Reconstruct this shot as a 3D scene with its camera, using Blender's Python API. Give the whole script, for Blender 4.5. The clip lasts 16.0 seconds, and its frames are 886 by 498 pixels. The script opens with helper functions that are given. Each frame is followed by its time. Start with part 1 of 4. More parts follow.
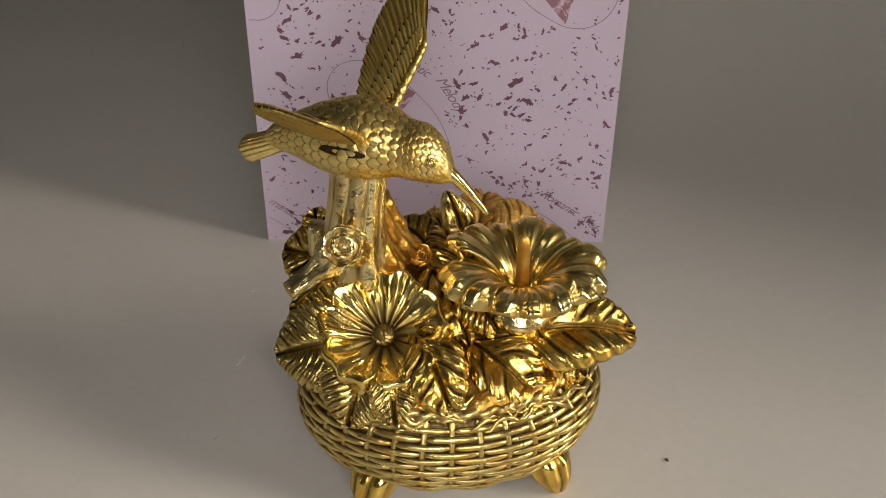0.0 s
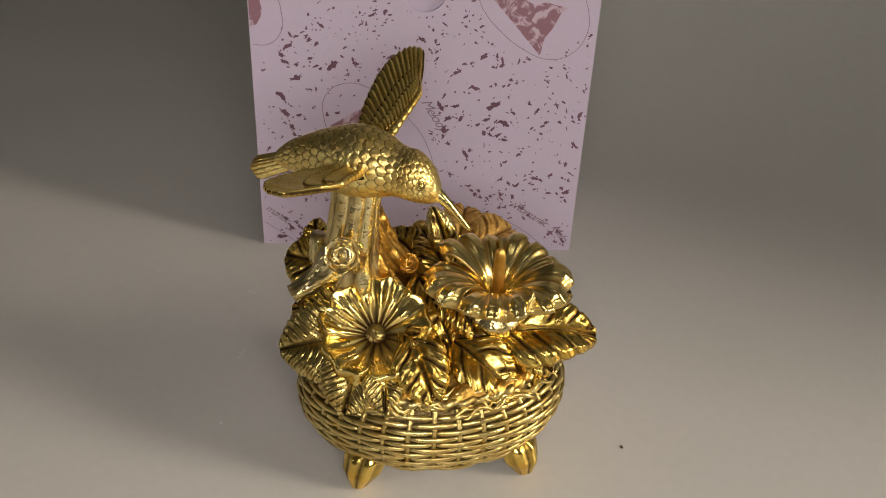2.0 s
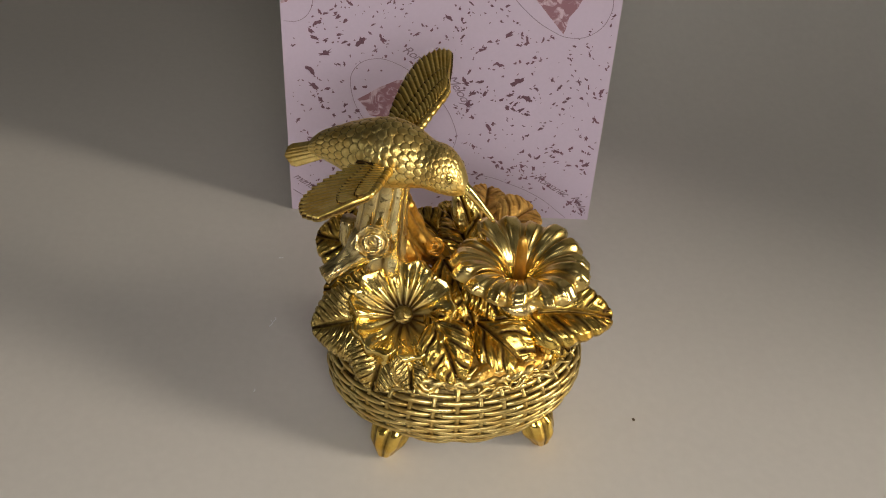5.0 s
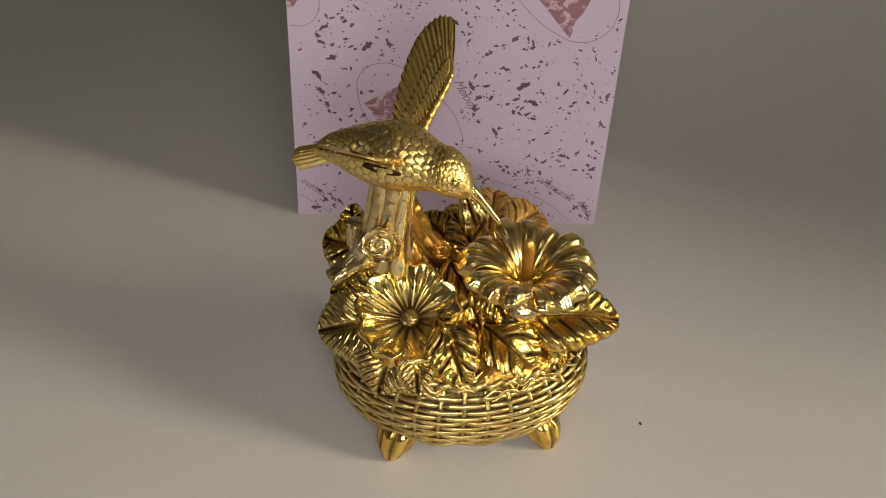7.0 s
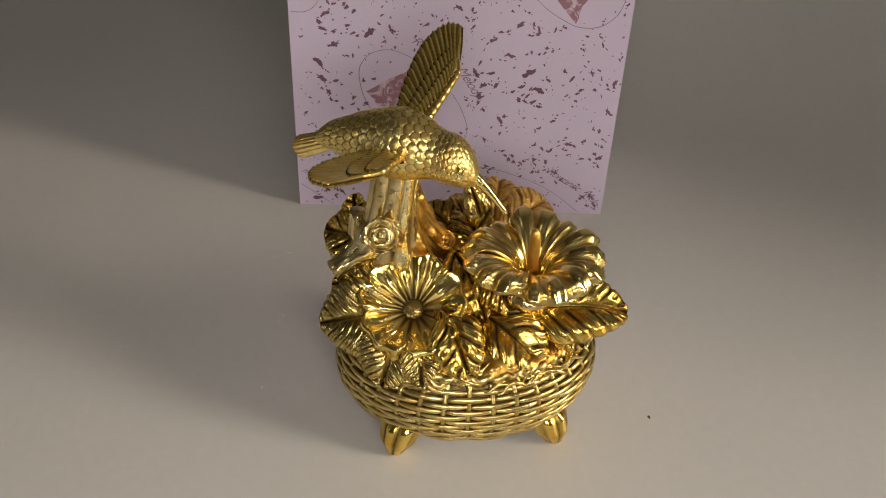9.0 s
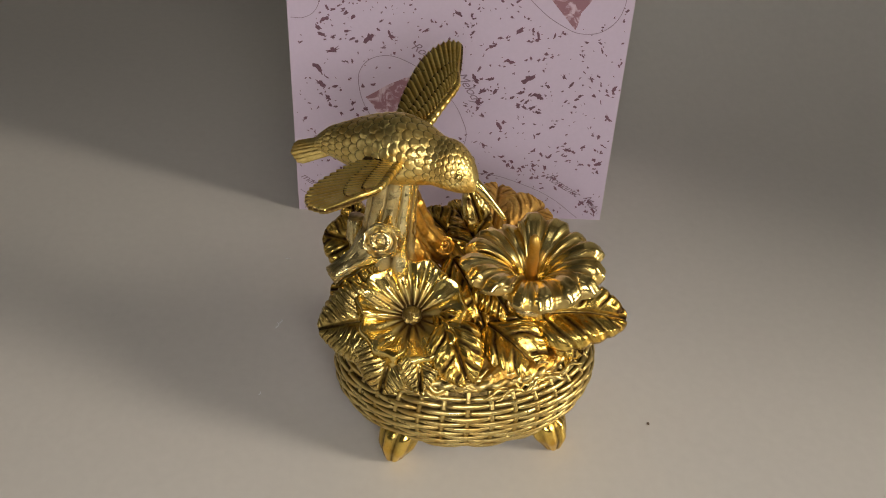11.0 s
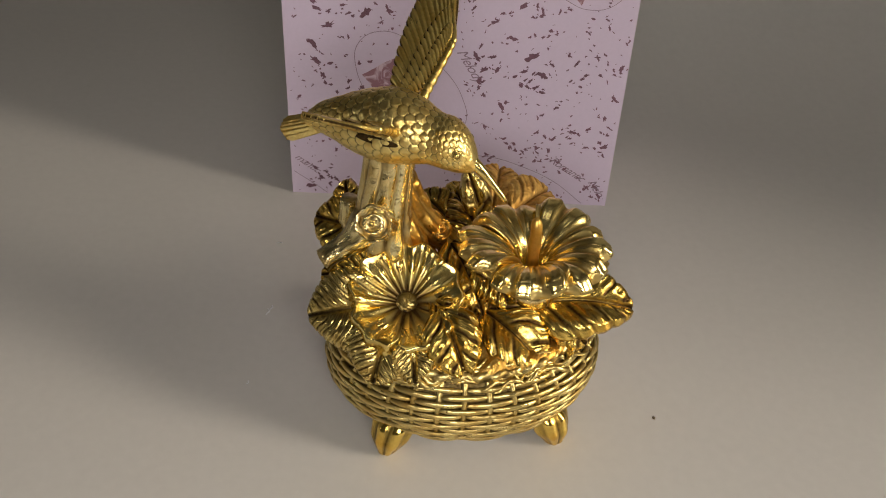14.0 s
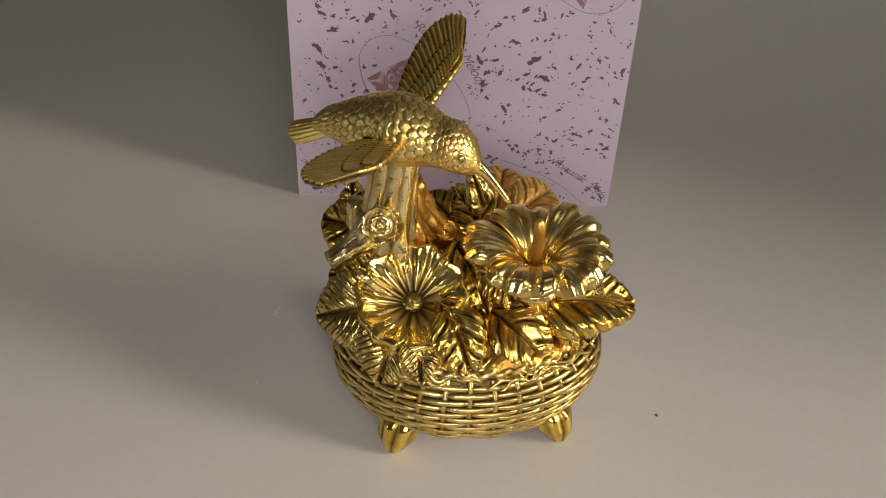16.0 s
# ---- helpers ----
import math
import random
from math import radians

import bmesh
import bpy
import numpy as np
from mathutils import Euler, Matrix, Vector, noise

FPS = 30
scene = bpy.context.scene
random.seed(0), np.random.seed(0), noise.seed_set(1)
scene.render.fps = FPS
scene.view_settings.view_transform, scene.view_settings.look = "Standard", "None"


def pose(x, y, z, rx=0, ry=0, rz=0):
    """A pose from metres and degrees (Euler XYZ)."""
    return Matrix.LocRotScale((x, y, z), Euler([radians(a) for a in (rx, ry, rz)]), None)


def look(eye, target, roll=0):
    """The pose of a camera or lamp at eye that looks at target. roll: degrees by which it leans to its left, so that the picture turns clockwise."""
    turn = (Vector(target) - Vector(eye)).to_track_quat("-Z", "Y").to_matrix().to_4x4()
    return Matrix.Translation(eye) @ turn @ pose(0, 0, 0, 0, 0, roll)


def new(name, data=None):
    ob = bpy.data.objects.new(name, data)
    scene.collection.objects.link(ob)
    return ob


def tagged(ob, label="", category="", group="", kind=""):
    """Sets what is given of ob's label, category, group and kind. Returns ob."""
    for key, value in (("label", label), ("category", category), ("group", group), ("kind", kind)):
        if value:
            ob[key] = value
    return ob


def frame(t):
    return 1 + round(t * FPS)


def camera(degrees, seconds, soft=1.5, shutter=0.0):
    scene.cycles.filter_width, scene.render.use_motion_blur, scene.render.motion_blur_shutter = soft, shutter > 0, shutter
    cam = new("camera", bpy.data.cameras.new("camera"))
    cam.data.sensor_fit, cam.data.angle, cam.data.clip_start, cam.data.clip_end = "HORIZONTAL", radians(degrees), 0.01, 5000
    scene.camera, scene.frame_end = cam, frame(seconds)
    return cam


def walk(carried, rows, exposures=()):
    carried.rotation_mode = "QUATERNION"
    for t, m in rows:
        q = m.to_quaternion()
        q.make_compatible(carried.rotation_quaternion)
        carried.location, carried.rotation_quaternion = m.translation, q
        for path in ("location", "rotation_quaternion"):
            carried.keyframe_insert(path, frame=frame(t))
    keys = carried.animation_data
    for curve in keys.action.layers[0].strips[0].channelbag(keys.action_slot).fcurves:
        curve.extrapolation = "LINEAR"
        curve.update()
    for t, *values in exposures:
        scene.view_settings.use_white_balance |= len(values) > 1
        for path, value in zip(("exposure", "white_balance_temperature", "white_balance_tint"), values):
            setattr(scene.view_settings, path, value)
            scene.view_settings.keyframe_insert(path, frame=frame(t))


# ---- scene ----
cam = camera(47.49, 16.0, 1.0)
PATH = [
    (0, (0.00114, -0.25825, 0.23088), (0.00350, 0.15981, -0.04339), 0.507),
    (0.5, (0.00028, -0.27851, 0.24890), (0.00690, 0.13720, -0.02885), 0.331),
    (1, (-0.00137, -0.28749, 0.25728), (0.01024, 0.12697, -0.02216), 1.195),
    (1.5, (-0.00257, -0.29039, 0.25934), (0.01432, 0.12557, -0.01760), 2.251),
    (2, (-0.00492, -0.28927, 0.25734), (0.01308, 0.12707, -0.01895), 2.711),
    (2.5, (-0.00623, -0.28820, 0.25704), (0.00968, 0.12779, -0.01991), 2.877),
    (3, (-0.00926, -0.28620, 0.25804), (0.00799, 0.12863, -0.02056), 3.287),
    (3.1, (-0.00985, -0.28387, 0.26214), (0.00632, 0.12314, -0.02782), 3.140),
    (3.2, (-0.00948, -0.28349, 0.26675), (0.00476, 0.12103, -0.02678), 2.852),
    (3.3, (-0.01007, -0.28343, 0.27120), (0.00349, 0.11997, -0.02390), 2.751),
    (3.4, (-0.00974, -0.28234, 0.27671), (0.00199, 0.11907, -0.02116), 2.637),
    (3.5, (-0.01080, -0.28109, 0.28306), (0.00162, 0.11713, -0.01905), 3.039),
    (4, (-0.00997, -0.28638, 0.28449), (0.00445, 0.10530, -0.02595), 3.364),
    (6.5, (-0.00997, -0.28990, 0.28327), (-0.00145, 0.10626, -0.02166), 2.760),
    (7, (-0.01014, -0.29014, 0.28265), (-0.00082, 0.10564, -0.02276), 2.880),
    (7.5, (-0.01069, -0.28745, 0.27994), (-0.00247, 0.10817, -0.02569), 2.653),
    (8, (-0.01040, -0.28775, 0.28013), (-0.00400, 0.10721, -0.02642), 2.585),
    (8.5, (-0.01082, -0.28656, 0.27932), (-0.00289, 0.10676, -0.02928), 2.786),
    (9, (-0.01019, -0.28424, 0.27715), (-0.00253, 0.10918, -0.03133), 2.639),
    (11.5, (-0.00971, -0.28358, 0.27688), (-0.00199, 0.11169, -0.02923), 2.727),
    (12, (-0.00913, -0.28171, 0.27420), (-0.00132, 0.11312, -0.03246), 2.735),
    (12.5, (-0.00873, -0.27818, 0.27091), (0.00107, 0.11453, -0.03841), 3.012),
    (13, (-0.00729, -0.27489, 0.26772), (0.00175, 0.11700, -0.04267), 3.308),
    (13.5, (-0.00689, -0.27178, 0.26460), (0.00053, 0.11970, -0.04635), 3.156),
    (14, (-0.00750, -0.27138, 0.26475), (-0.00126, 0.12067, -0.04551), 3.097),
    (14.5, (-0.00790, -0.27479, 0.26883), (-0.00158, 0.11839, -0.03999), 3.122),
    (15, (-0.00813, -0.27764, 0.27132), (-0.00153, 0.11647, -0.03631), 3.139),
    (15.5, (-0.00806, -0.27738, 0.27084), (-0.00201, 0.11641, -0.03721), 3.025),
    (16, (-0.00851, -0.27583, 0.26823), (-0.00338, 0.11650, -0.04169), 2.685),
]
walk(cam, [(t, look(eye, target, roll)) for t, eye, target, roll in PATH])

# ---- world, lights ----
world = bpy.data.worlds.new("world")
scene.world = world
world.use_nodes = True
world.node_tree.nodes["Background"].inputs[0].default_value = (0.9, 0.95, 1.0, 1)
world.node_tree.nodes["Background"].inputs[1].default_value = 0.03
scene.view_settings.exposure = 0.0


def area_lamp(name, eye, target, sx, sy, watts, colour):
    data = bpy.data.lights.new(name, "AREA")
    data.shape, data.size, data.size_y, data.energy, data.color = "RECTANGLE", sx, sy, watts, colour
    ob = new(name, data)
    ob.matrix_world = look(eye, target)
    return ob


SIDE_WINDOW = (4.0, -1.2, 1.62)
WEST_FILL = (-1.42, -0.28, 0.42)
# y of the added wall edge that cuts the side light
SIDE_LIGHT_CUT = -0.10
FRONT_FILL = (0.05, -0.52, 0.34)
area_lamp("side_window_light", SIDE_WINDOW, (0.0, 0.0, 0.05), 1.10, 2.00, 150.0, (1.0, 0.885, 0.735))
# unseen fill lamp added to brighten the carton and gold from the front
area_lamp("front_fill_light", FRONT_FILL, (0.02, 0.05, 0.06), 0.31, 0.21, 1.85, (1.0, 0.935, 0.89))
# small unseen lamp added for highlights on the gold's left side
area_lamp("west_fill_light", WEST_FILL, (0.0, 0.0, 0.10), 0.20, 0.20, 0.60, (1.0, 0.96, 0.90))
# no ceiling lamp is known; this added one puts sparkle on upward-facing gold
area_lamp("ceiling_fill_light", (0.0, -0.1, 2.12), (0.0, -0.1, 0.0), 0.4, 0.4, 0.75, (1.0, 0.97, 0.92))


# ---- materials ----
def nodes_of(name):
    m = bpy.data.materials.new(name)
    m.use_nodes = True
    nt = m.node_tree
    return m, nt, nt.nodes["Principled BSDF"], nt.nodes, nt.links


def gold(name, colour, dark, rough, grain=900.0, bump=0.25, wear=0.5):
    """Gold-plated casting: warm metal, a brown wash in the engraved lines, a darker tone put into gaps, creases and
    undersides, faint tarnish and fine casting grain.
    """
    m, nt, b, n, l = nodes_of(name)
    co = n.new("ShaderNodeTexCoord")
    dark_share = n.new("ShaderNodeAttribute")
    dark_share.attribute_name = "dark_share"
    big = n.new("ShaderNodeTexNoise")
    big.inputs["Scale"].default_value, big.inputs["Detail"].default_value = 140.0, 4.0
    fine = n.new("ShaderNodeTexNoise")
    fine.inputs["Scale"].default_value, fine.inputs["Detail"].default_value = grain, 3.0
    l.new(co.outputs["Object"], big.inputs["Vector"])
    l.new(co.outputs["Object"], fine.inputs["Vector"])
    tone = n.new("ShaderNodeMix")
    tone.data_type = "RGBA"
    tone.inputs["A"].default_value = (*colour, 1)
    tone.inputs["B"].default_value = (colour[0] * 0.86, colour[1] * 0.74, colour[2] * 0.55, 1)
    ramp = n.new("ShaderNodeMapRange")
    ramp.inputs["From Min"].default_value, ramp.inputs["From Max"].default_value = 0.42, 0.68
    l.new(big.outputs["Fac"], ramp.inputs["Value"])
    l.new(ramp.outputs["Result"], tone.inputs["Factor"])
    dark_mix = n.new("ShaderNodeMix")
    dark_mix.data_type = "RGBA"
    dark_mix.inputs["B"].default_value = (*dark, 1)
    l.new(tone.outputs["Result"], dark_mix.inputs["A"])
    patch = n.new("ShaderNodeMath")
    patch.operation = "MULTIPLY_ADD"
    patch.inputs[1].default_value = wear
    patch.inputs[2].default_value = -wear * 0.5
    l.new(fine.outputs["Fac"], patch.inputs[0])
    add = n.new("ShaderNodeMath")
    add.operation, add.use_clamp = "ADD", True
    l.new(dark_share.outputs["Fac"], add.inputs[0])
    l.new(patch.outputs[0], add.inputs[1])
    l.new(add.outputs[0], dark_mix.inputs["Factor"])
    l.new(dark_mix.outputs["Result"], b.inputs["Base Color"])
    rr = n.new("ShaderNodeMapRange")
    rr.inputs["To Min"].default_value, rr.inputs["To Max"].default_value = rough * 0.75, rough * 1.5
    l.new(big.outputs["Fac"], rr.inputs["Value"])
    radd = n.new("ShaderNodeMath")
    radd.operation = "MULTIPLY_ADD"
    radd.inputs[1].default_value = 0.3
    l.new(add.outputs[0], radd.inputs[0])
    l.new(rr.outputs["Result"], radd.inputs[2])
    l.new(radd.outputs[0], b.inputs["Roughness"])
    b.inputs["Metallic"].default_value = 1.0
    bp = n.new("ShaderNodeBump")
    bp.inputs["Strength"].default_value, bp.inputs["Distance"].default_value = bump, 0.0004
    l.new(fine.outputs["Fac"], bp.inputs["Height"])
    dents = n.new("ShaderNodeTexNoise")
    dents.inputs["Scale"].default_value, dents.inputs["Detail"].default_value = grain * 0.42, 2.0
    l.new(co.outputs["Object"], dents.inputs["Vector"])
    bp2 = n.new("ShaderNodeBump")
    bp2.inputs["Strength"].default_value, bp2.inputs["Distance"].default_value = bump * 1.1, 0.0009
    l.new(dents.outputs["Fac"], bp2.inputs["Height"])
    l.new(bp2.outputs["Normal"], bp.inputs["Normal"])
    l.new(bp.outputs["Normal"], b.inputs["Normal"])
    return m


def paper(name, colour, rough, grain, amount, bump=0.08, dist=0.0003):
    m, nt, b, n, l = nodes_of(name)
    co = n.new("ShaderNodeTexCoord")
    a = n.new("ShaderNodeTexNoise")
    a.inputs["Scale"].default_value, a.inputs["Detail"].default_value = grain, 5.0
    c = n.new("ShaderNodeTexNoise")
    c.inputs["Scale"].default_value, c.inputs["Detail"].default_value = grain / 60.0, 3.0
    l.new(co.outputs["Object"], a.inputs["Vector"])
    l.new(co.outputs["Object"], c.inputs["Vector"])
    s = n.new("ShaderNodeMath")
    s.operation = "ADD"
    l.new(a.outputs["Fac"], s.inputs[0])
    l.new(c.outputs["Fac"], s.inputs[1])
    r = n.new("ShaderNodeMapRange")
    r.inputs["From Min"].default_value, r.inputs["From Max"].default_value = 0.7, 1.3
    l.new(s.outputs[0], r.inputs["Value"])
    mx = n.new("ShaderNodeMix")
    mx.data_type = "RGBA"
    mx.inputs["A"].default_value = (*[v * (1 - amount) for v in colour], 1)
    mx.inputs["B"].default_value = (*[min(1, v * (1 + amount)) for v in colour], 1)
    l.new(r.outputs["Result"], mx.inputs["Factor"])
    l.new(mx.outputs["Result"], b.inputs["Base Color"])
    b.inputs["Roughness"].default_value = rough
    bp = n.new("ShaderNodeBump")
    bp.inputs["Strength"].default_value, bp.inputs["Distance"].default_value = bump, dist
    l.new(a.outputs["Fac"], bp.inputs["Height"])
    l.new(bp.outputs["Normal"], b.inputs["Normal"])
    return m


BRONZE = (0.10, 0.055, 0.018)
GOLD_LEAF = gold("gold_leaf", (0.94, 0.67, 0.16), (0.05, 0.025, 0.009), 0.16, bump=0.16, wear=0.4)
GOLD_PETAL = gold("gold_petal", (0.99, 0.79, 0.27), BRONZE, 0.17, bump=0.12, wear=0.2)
GOLD_BLOOM = gold("gold_bloom", (0.99, 0.79, 0.30), (0.2, 0.11, 0.04), 0.2, bump=0.05, wear=0.1)
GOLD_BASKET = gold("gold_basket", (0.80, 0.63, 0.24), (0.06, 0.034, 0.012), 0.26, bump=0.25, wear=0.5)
GOLD_BIRD = gold("gold_bird", (0.93, 0.74, 0.28), (0.09, 0.05, 0.018), 0.31, bump=0.4, wear=0.45)
# lighter copy of the leaf gold, brightening the leaves at the left
GOLD_PALE = gold("gold_pale", (0.96, 0.75, 0.26), (0.05, 0.028, 0.010), 0.16, bump=0.15, wear=0.35)
GOLD_MATT = gold("gold_matt", (0.85, 0.56, 0.17), (0.34, 0.19, 0.06), 0.48, bump=0.8, wear=0.8)
GOLD_WING = gold("gold_wing", (0.92, 0.70, 0.22), (0.06, 0.034, 0.012), 0.27, bump=0.3, wear=0.3)
GOLD_BARK = gold("gold_bark", (0.97, 0.82, 0.42), BRONZE, 0.18, bump=0.35, wear=0.35)
GOLD_ROOT = gold("gold_root", (0.90, 0.55, 0.12), BRONZE, 0.24, bump=0.5, wear=0.6)
GOLD_STAMEN = gold("gold_stamen", (0.90, 0.60, 0.16), (0.45, 0.24, 0.05), 0.36, bump=0.3)
SLOT_SHADE = gold("slot_shade", (0.30, 0.19, 0.07), (0.05, 0.03, 0.012), 0.4, bump=0.5)
SHEET = paper("grey_sheet", (0.60, 0.575, 0.53), 0.42, 260.0, 0.03, 0.05)
CARTON = paper("lilac_carton", (0.61, 0.515, 0.645), 0.55, 700.0, 0.025, 0.05)
MAUVE = paper("mauve_ink", (0.165, 0.080, 0.115), 0.55, 1500.0, 0.35, 0.02)
LINE_INK = paper("grey_violet_ink", (0.27, 0.19, 0.25), 0.55, 900.0, 0.1, 0.02)
WALL_PAINT = paper("wall_paint", (0.33, 0.315, 0.29), 0.8, 60.0, 0.04, 0.1, 0.002)
# unseen west wall and ceiling kept pale to brighten what the gold reflects
WEST_PAINT = paper("pale_wall_paint", (0.40, 0.39, 0.37), 0.8, 60.0, 0.04, 0.1, 0.002)
CEILING_PAINT = paper("ceiling_paint", (0.74, 0.72, 0.68), 0.85, 60.0, 0.03, 0.1, 0.002)
FLOOR_WOOD = paper("floor_boards", (0.16, 0.10, 0.06), 0.5, 40.0, 0.25, 0.1, 0.001)
CRUMB_DARK = paper("crumb_brown", (0.09, 0.06, 0.03), 0.8, 2000.0, 0.3)
LINT_WHITE = paper("lint_white", (0.8, 0.8, 0.8), 0.8, 2000.0, 0.1)


def motif_ink():
    """Mauve print with pale swirls where the carton shows through."""
    m, nt, b, n, l = nodes_of("mauve_motif")
    co = n.new("ShaderNodeTexCoord")
    w = n.new("ShaderNodeTexNoise")
    w.inputs["Scale"].default_value, w.inputs["Detail"].default_value, w.inputs["Distortion"].default_value = 190.0, 5.0, 1.6
    l.new(co.outputs["Object"], w.inputs["Vector"])
    r = n.new("ShaderNodeValToRGB")
    r.color_ramp.elements[0].position, r.color_ramp.elements[1].position = 0.50, 0.62
    r.color_ramp.elements[0].color, r.color_ramp.elements[1].color = (0.30, 0.15, 0.185, 1), (0.60, 0.46, 0.54, 1)
    l.new(w.outputs["Fac"], r.inputs["Fac"])
    l.new(r.outputs["Color"], b.inputs["Base Color"])
    b.inputs["Roughness"].default_value = 0.55
    return m


MOTIF = motif_ink()

# ---- building helpers ----
ORIGIN = {}


def empty_thing(name, at):
    ob = new(name)
    ob.empty_display_size = 0.01
    ob.location = at
    ORIGIN[ob.name] = Vector(at)
    return ob


def from_mesh(name, me, parent, at, label=""):
    """An object on mesh data whose own origin lies at the world place at."""
    ob = new(name, me)
    at = Vector(at)
    ORIGIN[ob.name] = at
    if parent:
        ob.parent = parent
        ob.location = at - ORIGIN[parent.name]
    else:
        ob.location = at
    if label:
        ob["label"] = label
    return ob


def part(name, bm, material, parent, label="", at=None, smooth=True):
    """One mesh object from a bmesh in world coordinates, under a thing or a part."""
    at = Vector(at) if at is not None else (ORIGIN[parent.name] if parent else Vector())
    bmesh.ops.translate(bm, verts=bm.verts, vec=-at)
    bmesh.ops.recalc_face_normals(bm, faces=bm.faces)
    me = bpy.data.meshes.new(name)
    if smooth:
        for f in bm.faces:
            f.smooth = True
    bm.to_mesh(me)
    bm.free()
    me.materials.append(material)
    return from_mesh(name, me, parent, at, label)


def new_bm():
    bm = bmesh.new()
    bm.verts.layers.float.new("dark_share")
    return bm


def tube_grid(bm, rows, close_v=True, cap=True):
    """Skin over rows of (place, dark share)."""
    lay = bm.verts.layers.float["dark_share"]
    made = []
    for row in rows:
        line = []
        for p, w in row:
            v = bm.verts.new(p)
            v[lay] = w
            line.append(v)
        made.append(line)
    n = len(made[0])
    for a, b in zip(made, made[1:]):
        for j in range(n if close_v else n - 1):
            k = (j + 1) % n
            bm.faces.new((a[j], a[k], b[k], b[j]))
    if cap:
        bm.faces.new(made[0])
        bm.faces.new(made[-1][::-1])
    return made


def slab(bm, nu, nv, top, thick):
    """A closed thin body: top(u, v) gives (place, dark share), thick(u, v) the vector to its underside."""
    lay = bm.verts.layers.float["dark_share"]
    a, b = [], []
    for i in range(nu + 1):
        ra, rb = [], []
        for j in range(nv + 1):
            u, v = i / nu, j / nv * 2 - 1
            p, w = top(u, v)
            x = bm.verts.new(p)
            x[lay] = w
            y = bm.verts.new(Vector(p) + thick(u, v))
            # the underside gets a fixed darker tone in its colour
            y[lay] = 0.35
            ra.append(x)
            rb.append(y)
        a.append(ra)
        b.append(rb)
    for i in range(nu):
        for j in range(nv):
            bm.faces.new((a[i][j], a[i + 1][j], a[i + 1][j + 1], a[i][j + 1]))
            bm.faces.new((b[i][j], b[i][j + 1], b[i + 1][j + 1], b[i + 1][j]))
    for i in range(nu):
        bm.faces.new((a[i][0], b[i][0], b[i + 1][0], a[i + 1][0]))
        bm.faces.new((a[i][nv], a[i + 1][nv], b[i + 1][nv], b[i][nv]))
    for j in range(nv):
        bm.faces.new((a[0][j], a[0][j + 1], b[0][j + 1], b[0][j]))
        bm.faces.new((a[nu][j], b[nu][j], b[nu][j + 1], a[nu][j + 1]))


def box_bm(bm, x0, x1, y0, y1, z0, z1):
    v = [bm.verts.new((x, y, z)) for x in (x0, x1) for y in (y0, y1) for z in (z0, z1)]
    for f in ((0, 1, 3, 2), (4, 6, 7, 5), (0, 4, 5, 1), (2, 3, 7, 6), (0, 2, 6, 4), (1, 5, 7, 3)):
        bm.faces.new([v[i] for i in f])


def smooth01(x):
    x = max(0.0, min(1.0, x))
    return x * x * (3 - 2 * x)


def curve_at(keys, x):
    """Smooth value through (x, value) keys."""
    if x <= keys[0][0]:
        return keys[0][1]
    for (a, va), (b, vb) in zip(keys, keys[1:]):
        if x <= b:
            return va + (vb - va) * smooth01((x - a) / (b - a)) * 0.5 + (vb - va) * (x - a) / (b - a) * 0.5
    return keys[-1][1]


# ---- the room ----
SWEEP_Y, SWEEP_R = 0.17, 0.25


